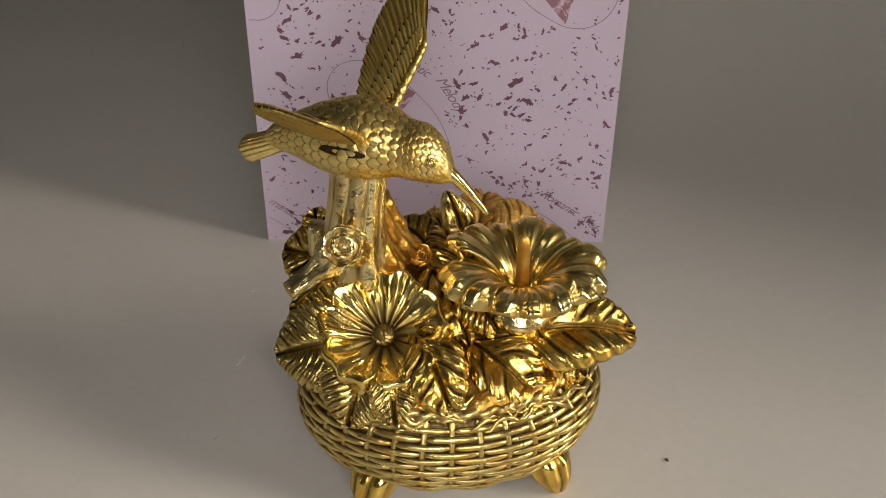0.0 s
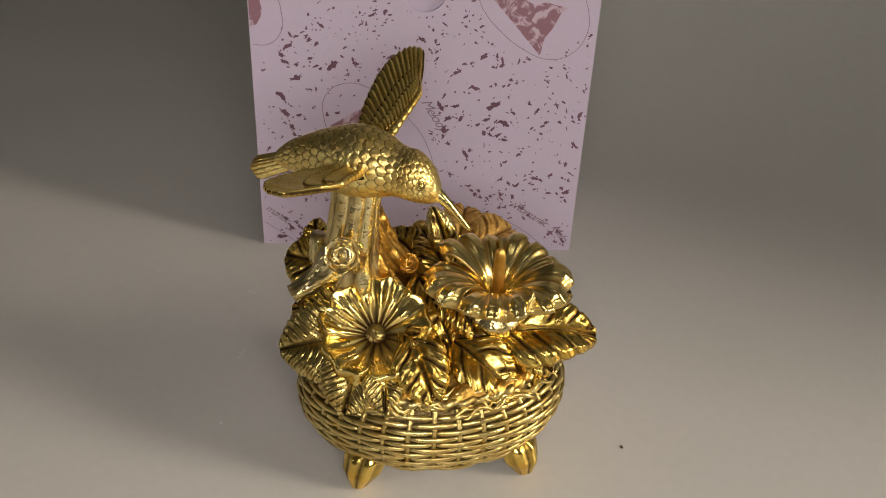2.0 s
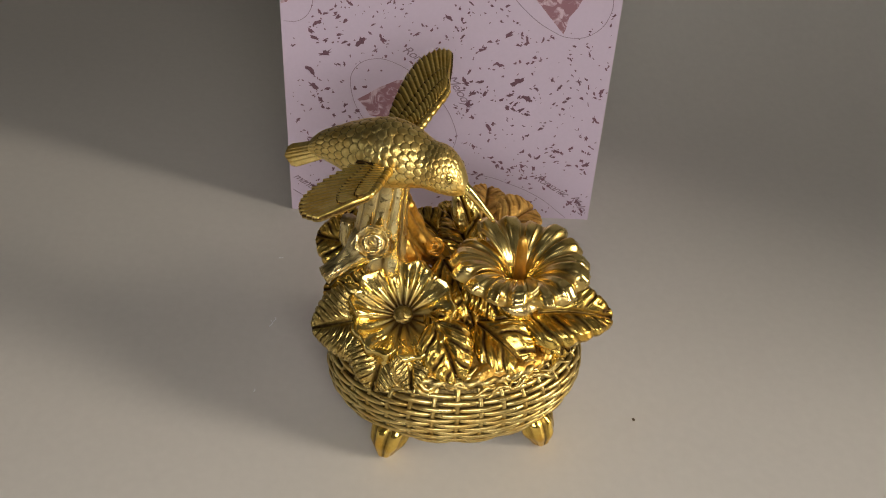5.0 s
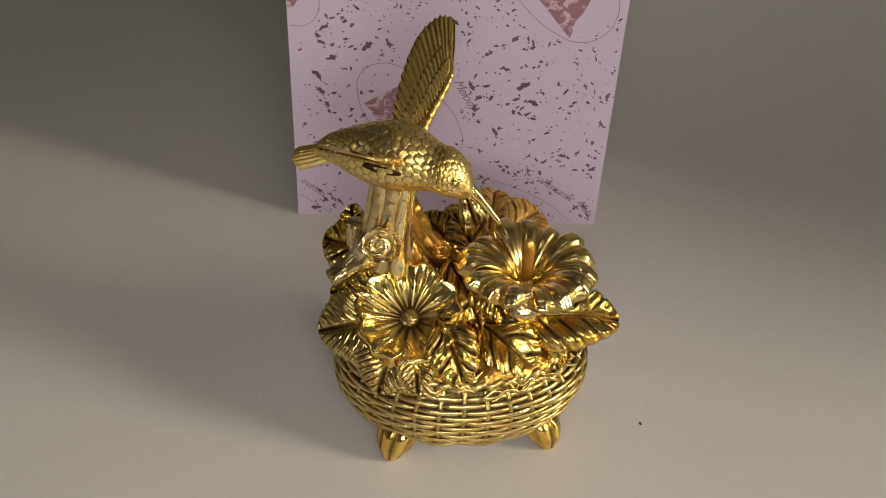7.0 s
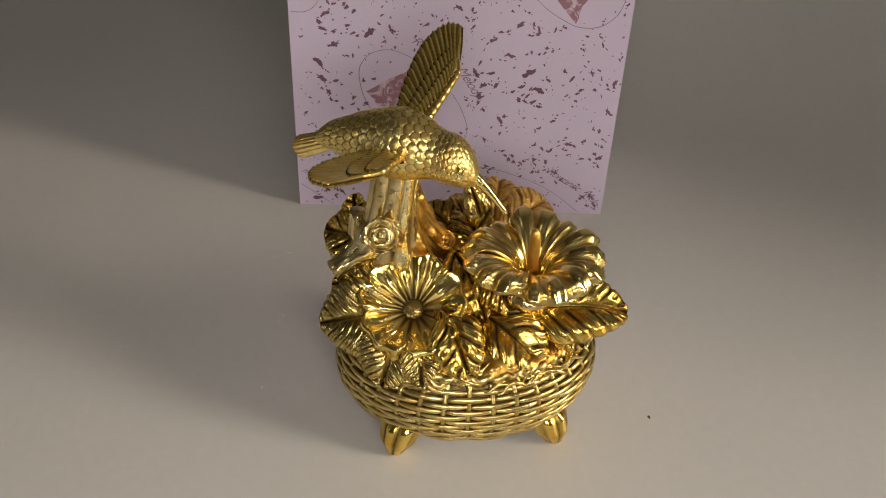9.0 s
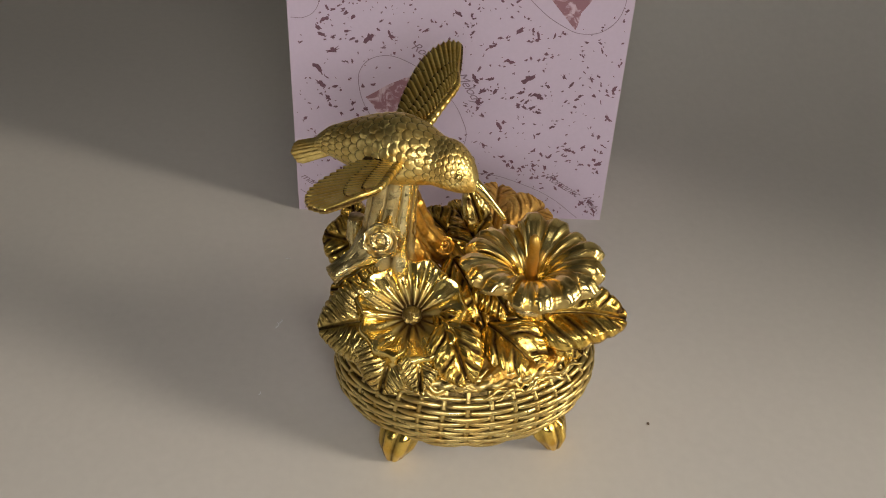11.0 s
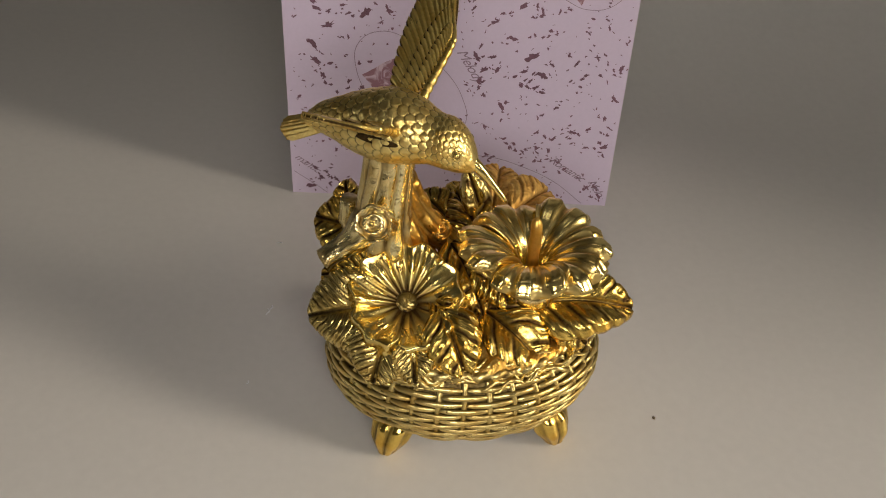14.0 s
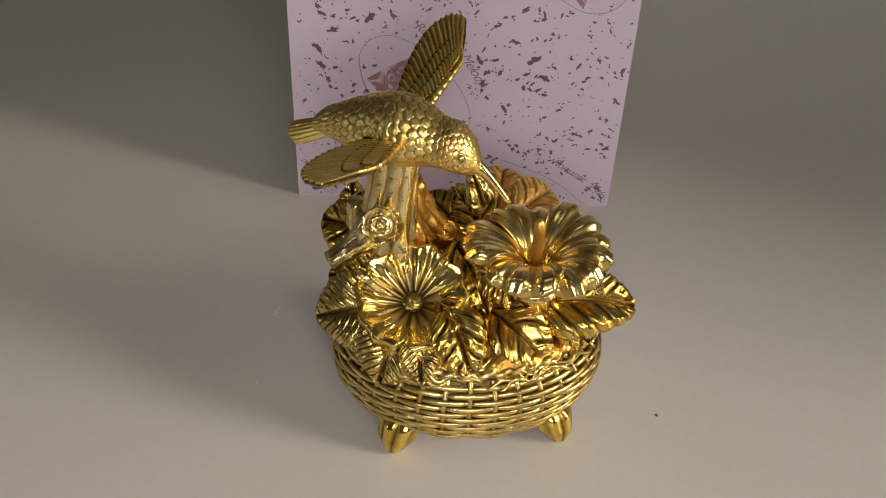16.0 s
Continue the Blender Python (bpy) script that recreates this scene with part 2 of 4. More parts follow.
def build_room():
    def slab_thing(name, material, *boxes):
        bm = new_bm()
        for b in boxes:
            box_bm(bm, *b)
        ob = part(name, bm, material, None, smooth=False)
        return tagged(ob, kind="structure")

    slab_thing("floor", FLOOR_WOOD, (-1.4, 0.62, -0.76, 1.2, -0.06, -0.003))
    slab_thing("ceiling", CEILING_PAINT, (-1.4, 0.62, -0.76, 1.2, 2.15, 2.2))
    slab_thing("wall_north", WALL_PAINT, (-1.4, 0.62, 1.2, 1.3, -0.06, 2.2))
    # opening left round the added west lamp
    wy, wh = WEST_FILL[1], WEST_FILL[2]
    slab_thing("wall_west", WEST_PAINT,
               (-1.5, -1.4, -1.05, wy - 0.3, -0.06, 2.2), (-1.5, -1.4, wy + 0.3, 1.3, -0.06, 2.2),
               (-1.5, -1.4, wy - 0.3, wy + 0.3, -0.06, wh - 0.2), (-1.5, -1.4, wy - 0.3, wy + 0.3, wh + 0.2, 2.2))
    # unseen wall; its opening's north edge is set to cut side light off the sheet's back
    slab_thing("light_cut_wall_east", WALL_PAINT,
               (0.62, 0.68, -1.05, -0.46, -0.06, 2.2), (0.62, 0.68, SIDE_LIGHT_CUT, 1.3, -0.06, 2.2),
               (0.62, 0.68, -0.46, SIDE_LIGHT_CUT, -0.06, 0.05), (0.62, 0.68, -0.46, SIDE_LIGHT_CUT, 1.0, 2.2))
    # opening made behind the added front lamp
    wx, wz = FRONT_FILL[0], FRONT_FILL[2]
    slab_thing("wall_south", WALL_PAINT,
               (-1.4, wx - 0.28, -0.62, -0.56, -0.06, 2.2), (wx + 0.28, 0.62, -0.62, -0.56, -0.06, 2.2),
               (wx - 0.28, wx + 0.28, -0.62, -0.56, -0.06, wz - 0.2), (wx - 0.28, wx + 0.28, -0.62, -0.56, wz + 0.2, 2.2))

    # the sheet lies flat, then sweeps up behind the carton
    bm = new_bm()
    rows = []
    for i in range(54):
        row = []
        for j in range(61):
            x = -0.9 + 1.5 * j / 60
            # the sweep begins farther back on the western side, shaped to take less light there
            start = SWEEP_Y + 0.55 * smooth01((0.06 - x) / 0.22)
            if i < 18:
                y, z = -0.555 + (start + 0.555) * i / 18, 0.0
            else:
                a = math.pi / 2 * min(1.0, (i - 18) / 24)
                y, z = start + SWEEP_R * math.sin(a), SWEEP_R * (1 - math.cos(a)) + max(0, i - 42) * 0.10
            y = min(y, 1.17)
            k = smooth01((y - 0.22) / 0.1)
            s = noise.noise(Vector((x * 3.0, y * 3.0, z * 3.0))) * 0.004 * k
            row.append((Vector((x, y - s, z)), 0.0))
        rows.append(row)
    tube_grid(bm, rows, close_v=False, cap=False)
    ob = part("backdrop", bm, SHEET, None)
    tagged(ob, "plain pale grey seamless sheet, flat then curving up behind", "backdrop", kind="structure")


build_room()

# ---- the carton ----
BOX_W, BOX_D, BOX_H, BOX_Y = 0.0706, 0.085, 0.1215, 0.100
FLECKS_LEFT = (
    (-41.9, 106.0, 3.4, -45), (-52.5, 82.6, 6.4, 25), (-58.4, 93.0, 3.8, -50), (-55.4, 96.7, 4.1, 30), (-56.5, 89.7, 4.5, -20),
    (-37.1, 88.9, 7.1, 50), (-28.3, 90.1, 4.5, -60), (-54.3, 101.7, 3.4, -70), (-46.4, 91.6, 3.8, 20), (-46.9, 77.8, 2.6, -35),
    (-58.6, 74.3, 5.6, -48), (-58.2, 66.8, 5.6, -40), (-51.9, 65.6, 3.1, 10), (-55.0, 60.2, 3.8, -65), (-21.3, 110.9, 3.4, 15),
    (-7.5, 95.5, 2.6, 50), (-13.7, 93.2, 3.4, 30), (-11.4, 97.4, 2.2, -50), (-31.4, 84.8, 2.2, 30), (-23.3, 107.3, 2.2, -80))
FLECKS_RIGHT = (
    (-0.6, 101.4, 4.1, -40), (16.7, 111.5, 2.6, 40), (3.9, 105.5, 1.9, -80), (14.2, 87.2, 4.5, 20), (22.0, 80.5, 5.1, -30),
    (29.4, 90.1, 3.0, -15), (32.7, 93.5, 3.4, -70), (39.8, 92.9, 2.8, 70), (43.6, 94.2, 3.1, -10), (30.4, 72.6, 6.8, 30),
    (35.4, 64.5, 6.0, -35), (49.1, 70.7, 4.1, 60), (25.2, 95.0, 5.2, 40), (2.6, 96.9, 2.1, -10), (52.4, 84.3, 2.1, -60),
    (58.9, 90.4, 2.1, -40), (69.0, 81.7, 2.0, 80), (67.5, 69.3, 4.5, 75), (5.8, 93.3, 2.8, 45), (-1.2, 92.7, 2.1, -60))
FLECKS_LOW = (
    (19.8, 49.0, 5.0, -55), (33.5, 58.9, 4.0, 35), (42.9, 49.5, 3.2, 20), (66.7, 55.0, 4.2, -60), (57.7, 39.6, 4.2, 40),
    (61.4, 45.8, 1.9, -30), (66.0, 31.2, 4.7, 35), (41.8, 28.1, 4.0, -70), (22.1, 33.2, 3.7, 15), (26.6, 30.8, 2.7, -60),
    (57.7, 30.5, 2.9, 5), (51.5, 32.3, 2.3, 30), (13.4, 38.9, 2.7, -40), (30.7, 26.9, 2.9, -50), (66.1, 37.6, 2.0, 70),
    (64.4, 10.1, 3.8, -50), (47.4, 62.4, 2.3, 50), (36.6, 29.0, 3.4, 40), (43.2, 34.2, 3.8, 35), (24.5, 63.7, 3.4, 30))

FLECKS_CORNERS = (
    (-57.5, 9.0, 4.6, -45), (-62.5, 4.0, 5.0, 10), (-53.5, 5.0, 3.0, -60), (-60.0, 14.0, 3.5, -40), (-66.0, 30.0, 2.5, 60),
    (46.5, 22.5, 4.0, -20), (50.0, 19.0, 3.4, 30), (61.0, 9.5, 3.2, 50), (66.5, 5.5, 3.6, -55), (56.5, 14.5, 2.6, -35),
    (8.0, 71.5, 5.0, -55), (11.5, 66.0, 4.6, 40), (14.5, 72.0, 4.2, 20), (17.0, 66.5, 3.8, 60), (9.5, 60.0, 4.4, -60),
    (28.0, 66.0, 4.0, 15), (39.0, 69.5, 3.2, -40), (52.0, 63.5, 3.0, 20), (12.0, 54.0, 3.0, -70))


def build_carton():
    carton = empty_thing("gift_box", (0, BOX_Y + BOX_D / 2, 0))
    tagged(carton, "closed lilac gift carton printed with mauve flecks on grey sheet", "gift box")
    t = 0.0007
    yf, yb = BOX_Y, BOX_Y + BOX_D

    # front panel with a half-round thumb notch in its top edge
    bm = new_bm()
    notch, zc = 0.0088, BOX_H
    outline = [(-BOX_W, 0.0), (BOX_W, 0.0), (BOX_W, BOX_H)]
    outline += [(notch * math.cos(a), zc - notch * math.sin(a)) for a in [math.pi * i / 24 for i in range(25)]]
    outline += [(-BOX_W, BOX_H)]
    vs = [bm.verts.new((x, yf, z)) for x, z in outline]
    face = bm.faces.new(vs)
    out = bmesh.ops.extrude_face_region(bm, geom=[face])
    bmesh.ops.translate(bm, verts=[g for g in out["geom"] if isinstance(g, bmesh.types.BMVert)], vec=(0, t, 0))
    part("front_panel", bm, CARTON, carton, smooth=False)
    for name, dims in (("back_panel", (-BOX_W, BOX_W, yb - t, yb, 0, BOX_H)),
                       ("side_panel", (-BOX_W, -BOX_W + t, yf + t, yb - t, 0, BOX_H)),
                       ("side_panel", (BOX_W - t, BOX_W, yf + t, yb - t, 0, BOX_H)),
                       ("base_panel", (-BOX_W + t, BOX_W - t, yf + t, yb - t, 0.0, t)),
                       ("top_flap", (-BOX_W + t, BOX_W - t, yf + 4.1 * t, yb - t, BOX_H - 0.0022, BOX_H - 0.0022 + t)),
                       ("tuck_flap", (-BOX_W + 0.004, BOX_W - 0.004, yf + 3.0 * t, yf + 4.0 * t, BOX_H - 0.03, BOX_H - 0.0016))):
        bm = new_bm()
        box_bm(bm, *dims)
        bmesh.ops.bevel(bm, geom=bm.edges[:], offset=0.00012, segments=1, affect="EDGES")
        part(name, bm, CARTON, carton, smooth=False)

    rng = random.Random(5)
    layer = [0]

    def blot(bm, x, z, length, angle, y, squash=0.42):
        """An irregular ragged ink spot, each laid a hair over the last."""
        layer[0] += 1
        y -= 0.000005 * (layer[0] % 16)
        n = 15
        ca, sa = math.cos(radians(angle)), math.sin(radians(angle))
        bend = rng.uniform(-0.5, 0.5) * length
        pts = []
        for i in range(n):
            a = 2 * math.pi * i / n
            r = rng.uniform(0.45, 1.25)
            p, q = math.cos(a) * length / 2 * r, math.sin(a) * length / 2 * squash * r
            q += bend * (p / length) ** 2
            pts.append((x + p * ca - q * sa, z + p * sa + q * ca))
        pts = [(min(max(px, -BOX_W + 0.0002), BOX_W - 0.0002), min(max(pz, 0.0004), BOX_H - 0.0004)) for px, pz in pts]
        c = bm.verts.new((sum(p[0] for p in pts) / n, y, sum(p[1] for p in pts) / n))
        vs = [bm.verts.new((px, y, pz)) for px, pz in pts]
        for i in range(n):
            bm.faces.new((c, vs[i], vs[(i + 1) % n]))

    ink = yf - 0.00006
    bm = new_bm()
    for group in (FLECKS_LEFT, FLECKS_RIGHT, FLECKS_LOW, FLECKS_CORNERS):
        for x, z, length, angle in group:
            blot(bm, x / 1000, z / 1000, length / 1000, angle, ink)
            for _ in range(2):
                d = length / 1000
                blot(bm, x / 1000 + rng.uniform(-1, 1) * d, z / 1000 + rng.uniform(-1, 1) * d, rng.uniform(0.0007, 0.0015), rng.uniform(-80, 80), ink, 0.6)
    part("printed_fleck", bm, MAUVE, carton, "ragged mauve printed flecks", smooth=False)["kind"] = "stuff"

    def free(x, z):
        """Off the plain fields inside the loops and off the notch."""
        if (x - 0.044) ** 2 / 0.020 ** 2 + (z - 0.112) ** 2 / 0.016 ** 2 < 1 or (x + 0.016) ** 2 / 0.022 ** 2 + (z - 0.056) ** 2 / 0.022 ** 2 < 1:
            return False
        if (x + 0.069) ** 2 + (z - 0.111) ** 2 < 0.013 ** 2:
            return False
        return x * x + (z - BOX_H) ** 2 > 0.010 ** 2

    bm = new_bm()
    count = 0
    while count < 520:
        x, z = rng.uniform(-0.069, 0.069), rng.uniform(0.001, 0.1205)
        if noise.noise(Vector((x * 60, z * 60, 3.0))) < -0.18 or not free(x, z):
            continue
        size = min(0.0027, 0.00065 + rng.expovariate(1 / 0.0007))
        blot(bm, x, z, size, rng.choice((45, -45, 20, -70)) + rng.uniform(-25, 25), ink, rng.uniform(0.3, 0.7))
        count += 1
    # ragged branching clusters
    for x0, z0, x1, z1, many, size in ((20, 63, 36, 57, 9, 3.4), (30, 62, 34, 66, 5, 3.6), (7, 57, 15, 64, 8, 2.6), (1, 62, 7, 54, 7, 2.2), (14, 24, 24, 21, 7, 2.4), (36, 27, 42, 19, 6, 2.8), (58, 12, 66, 4, 9, 2.4),
                                       (46, 41, 58, 34, 5, 2.8), (60, 50, 67, 40, 7, 2.6), (60, 30, 66, 26, 4, 2.8), (18, 34, 28, 27, 6, 2.6), (30, 26, 38, 31, 5, 2.6), (-50, 100, -42, 106, 5, 3.0), (-62, 78, -50, 66, 7, 2.6),
                                       (-64, 44, -50, 30, 7, 2.8), (-60, 14, -48, 6, 9, 2.8), (-24, 104, -10, 112, 7, 2.6), (10, 84, 22, 92, 7, 2.6), (26, 78, 40, 84, 6, 2.6), (54, 78, 66, 66, 7, 2.6)):
        for k in range(many):
            f = rng.random()
            x, z = (x0 + (x1 - x0) * f + rng.gauss(0, 0.9)) / 1000, (z0 + (z1 - z0) * f + rng.gauss(0, 0.9)) / 1000
            blot(bm, x, z, size / 1000 * rng.uniform(0.45, 1.1), math.degrees(math.atan2(z1 - z0, x1 - x0)) + rng.uniform(-45, 45), ink, rng.uniform(0.28, 0.5))
    part("printed_speck", bm, MAUVE, carton, "fine mauve printed specks", smooth=False)["kind"] = "stuff"

    def loop(points, closed):
        cu = bpy.data.curves.new("printed_line", "CURVE")
        cu.dimensions, cu.bevel_depth, cu.bevel_resolution, cu.resolution_u = "3D", 0.00013, 0, 10
        sp = cu.splines.new("BEZIER")
        sp.bezier_points.add(len(points) - 1)
        for bp, (x, z) in zip(sp.bezier_points, points):
            bp.co = (x / 1000, 0, z / 1000)
            bp.handle_left_type = bp.handle_right_type = "AUTO"
        sp.use_cyclic_u = closed
        cu.materials.append(LINE_INK)
        from_mesh("printed_line", cu, carton, (0, yf - 0.00003, 0), "thin grey-violet printed loop")

    loop([(-41.7, 66), (-40.3, 75.5), (-32.6, 80.8), (-22, 79), (-6, 66), (3.2, 52), (5, 40), (-3, 30), (-20, 33), (-35, 49)], True)
    loop([(-69.5, 96.8), (-63.3, 97.2), (-58.2, 102), (-57.4, 112), (-60, 120.8)], False)
    loop([(21, 120.8), (23.4, 115), (32, 105), (41.5, 98), (51.5, 94.3), (61, 97), (66.6, 106.5), (65.8, 116), (64, 120.8)], False)
    loop([(10, 24), (20, 22.8), (28.3, 20.2), (45, 12.5), (59.7, 0.7)], False)
    loop([(-69.5, 11.5), (-62, 6), (-55, 0.6)], False)

    def motif(points):
        bm = new_bm()
        vs = [bm.verts.new((x / 1000, yf - 0.00005, z / 1000)) for x, z in points]
        bm.faces.new(vs)
        part("printed_motif", bm, MOTIF, carton, "mauve printed swirl motif", smooth=False)

    motif([(27, 119.6), (31, 115), (37, 108.5), (43, 101.5), (47.8, 96.0), (48.6, 98.4), (49.3, 103.5), (52.5, 108), (55.0, 114.2), (57.4, 116.5), (53, 117.5), (49, 118.6), (44, 117.4), (39, 119.8), (33, 120.6)])
    motif([(-70.2, 104.5), (-67.6, 105.5), (-65.8, 108.5), (-65.0, 112), (-65.8, 116), (-68, 118), (-70.2, 118.5)])
    motif([(-39, 61), (-36, 57.5), (-33.5, 53), (-28, 52), (-20, 55), (-12, 62), (-8, 68), (-14, 72), (-22, 71), (-30, 67), (-35, 63.5)])

    def words(text, x, z, size, angle):
        cu = bpy.data.curves.new("printed_words", "FONT")
        cu.body, cu.size, cu.shear, cu.extrude, cu.space_character = text, size, 0.45, 0.00001, 0.92
        cu.materials.append(LINE_INK)
        ob = from_mesh("printed_word", cu, carton, (x, yf - 0.00008, z), "slanted mauve printed word")
        ob.rotation_euler = (radians(90), radians(-angle), 0)

    words("Romantic", -0.0200, 0.0852, 0.0055, -34)
    words("Melody", -0.0005, 0.0735, 0.0060, -58)
    words("mantic", -0.0693, 0.0185, 0.0050, -38)
    words("Romantic", 0.0425, 0.0225, 0.0052, -33)
    words("Melo", 0.0610, 0.0125, 0.0052, -55)
    return carton


build_carton()

# ---- the musical figurine ----
CX, CY, YAW = 0.0050, -0.0190, radians(7.0)
RX, RY = 0.0468, 0.0370
figurine = empty_thing("music_box", (CX, CY, 0))
tagged(figurine, "antique gold hummingbird over blooms in a woven footed basket", "music box")


def oval(a, s=1.0, z=0.0):
    """A place on the basket's oval at the angle a, scaled by s."""
    x, y = RX * s * math.cos(a), RY * s * math.sin(a)
    return Vector((CX + x * math.cos(YAW) - y * math.sin(YAW), CY + x * math.sin(YAW) + y * math.cos(YAW), z))


PROFILE = ((0.0075, 0.66), (0.0095, 0.81), (0.013, 0.92), (0.018, 0.98), (0.023, 1.0), (0.027, 1.0), (0.031, 0.975), (0.035, 0.915), (0.039, 0.82), (0.043, 0.68), (0.046, 0.5))


def girth(z):
    return curve_at(PROFILE, z)


STAKES = 34


def build_basket():
    bm = new_bm()
    rows = []
    for i in range(33):
        z = 0.0075 + (0.0415 - 0.0075) * i / 32
        row = []
        for j in range(816):
            a = 2 * math.pi * j / 816
            # upright stakes stand proud of the core; the gaps' darkness is put into its colour
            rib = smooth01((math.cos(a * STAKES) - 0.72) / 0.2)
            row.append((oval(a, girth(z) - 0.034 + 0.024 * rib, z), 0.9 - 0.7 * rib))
        rows.append(row)
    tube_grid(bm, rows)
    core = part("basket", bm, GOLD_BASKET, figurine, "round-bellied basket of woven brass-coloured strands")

    def strand(bm, a0, z0, rng):
        """One strand: over the stake at its middle, its thinned ends tucked in beside the next two."""
        half = 2 * math.pi / STAKES * 0.955
        tall, tip, lean = rng.uniform(0.00092, 0.00104), rng.uniform(0.45, 0.6), rng.uniform(-0.00015, 0.00015)
        rows = []
        for i in range(15):
            s = i / 14 * 2 - 1
            a, z = a0 + s * half, z0 + lean * s
            g = girth(z)
            out = (oval(a, 1.0) - oval(a, 0.6)).normalized()
            slope = (girth(z + 0.001) - girth(z - 0.001)) / 0.002 * 0.0435
            up = Vector((out.x * slope, out.y * slope, 1.0)).normalized()
            face = (out - up * out.dot(up)).normalized()
            c = oval(a, g, z) + face * (0.00055 * math.cos(s * math.pi / 2) - 0.00095)
            thin = 1 - tip * abs(s) ** 6
            row = []
            for k in range(12):
                b = 2 * math.pi * k / 12
                # rims and tucked ends are coloured darker, outlining each strand
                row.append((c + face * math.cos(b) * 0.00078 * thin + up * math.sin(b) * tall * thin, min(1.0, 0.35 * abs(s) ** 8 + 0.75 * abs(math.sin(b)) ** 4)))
            rows.append(row)
        tube_grid(bm, rows)

    total, pitch = 15, 0.00226
    back = new_bm()
    rng = random.Random(11)
    for r in range(total):
        z = 0.0084 + r * pitch
        for k in range(STAKES // 2):
            a = 2 * math.pi * (2 * k + r % 2) / STAKES
            if math.sin(a) < 0.05:
                b = new_bm()
                strand(b, a, z, rng)
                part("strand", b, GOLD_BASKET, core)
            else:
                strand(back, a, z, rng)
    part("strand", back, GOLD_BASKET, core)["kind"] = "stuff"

    # twisted cord and tangled twigs round the mouth
    bm = new_bm()
    rows = []
    n = 220
    for i in range(n + 1):
        a = 2 * math.pi * i / n
        c = oval(a, 0.815, 0.0383)
        out = (oval(a, 1.0) - oval(a, 0.5)).normalized()
        row = []
        for k in range(14):
            b = 2 * math.pi * k / 14
            w = math.cos(2 * (b - a * 22))
            r = 0.0017 * (1 + 0.2 * w) + 0.0006 * noise.noise(c * 320)
            row.append((c + out * math.cos(b) * r + Vector((0, 0, math.sin(b) * r)), 0.42 - 0.42 * w))
        rows.append(row)
    tube_grid(bm, rows, cap=False)
    bmesh.ops.remove_doubles(bm, verts=bm.verts, dist=1e-6)
    part("rim", bm, GOLD_BASKET, figurine, "twisted silvery-gold twig rim")
    rng = random.Random(3)
    for k in range(54):
        a = math.pi * 1.0 + math.pi * 1.0 * (k + rng.uniform(-0.4, 0.4)) / 53
        s0, tilt, span = rng.uniform(0.77, 0.91), rng.uniform(-0.05, 0.05), rng.uniform(0.22, 0.42)
        thick = rng.uniform(0.0006, 0.0011)
        pts = []
        for i in range(9):
            f = i / 8 - 0.5
            s1 = s0 + tilt * f * 2 + 0.018 * math.sin(f * 9 + k)
            pts.append(oval(a + f * span, s1, 0.0406 + 0.0009 * math.cos(f * 9 + k * 2) - (s1 - 0.77) * 0.034))
        twig_bm = new_bm()
        sweep(twig_bm, pts, lambda f: thick * (1 - 0.6 * abs(2 * f - 1)), 8, lambda f, b: 0.10 + 0.5 * max(0.0, math.cos(b * 2)) ** 3)
        part("twig", twig_bm, GOLD_BASKET, figurine)


def sweep(bm, pts, radius, sides, dark_share, rough=0.0, lobes=0, lobe_depth=0.0):
    """A tapering round body along a polyline."""
    pts = [Vector(p) for p in pts]
    rows = []
    n = len(pts)
    side = None
    for i, p in enumerate(pts):
        d = (pts[min(n - 1, i + 1)] - pts[max(0, i - 1)]).normalized()
        if side is None:
            side = d.orthogonal().normalized()
        side = (side - d * side.dot(d)).normalized()
        other = d.cross(side)
        f = i / (n - 1)
        row = []
        for k in range(sides):
            b = 2 * math.pi * k / sides
            r = radius(f)
            groove = 0.0
            if lobes:
                groove = abs(math.sin(b * lobes / 2 + 0.8 * math.sin(f * 5)))
                r *= 1 - lobe_depth * (1 - groove ** 0.6)
            if rough:
                r += rough * noise.noise((p + side * math.cos(b) * r + other * math.sin(b) * r) * 260)
            w = dark_share(f, b)
            if lobes:
                w += 0.7 * (1 - groove) ** 3
            row.append((p + side * math.cos(b) * r + other * math.sin(b) * r, min(1.0, w)))
        rows.append(row)
    tube_grid(bm, rows)


def smooth_line(keys, n):
    """Catmull-Rom through the keys, n places."""
    k = [Vector(p) for p in keys]
    k = [2 * k[0] - k[1]] + k + [2 * k[-1] - k[-2]]
    out = []
    for i in range(n):
        t = i / (n - 1) * (len(k) - 3)
        j = min(int(t), len(k) - 4)
        f = t - j
        a, b, c, d = k[j:j + 4]
        out.append(0.5 * ((2 * b) + (c - a) * f + (2 * a - 5 * b + 4 * c - d) * f * f + (3 * b - a - 3 * c + d) * f ** 3))
    return out


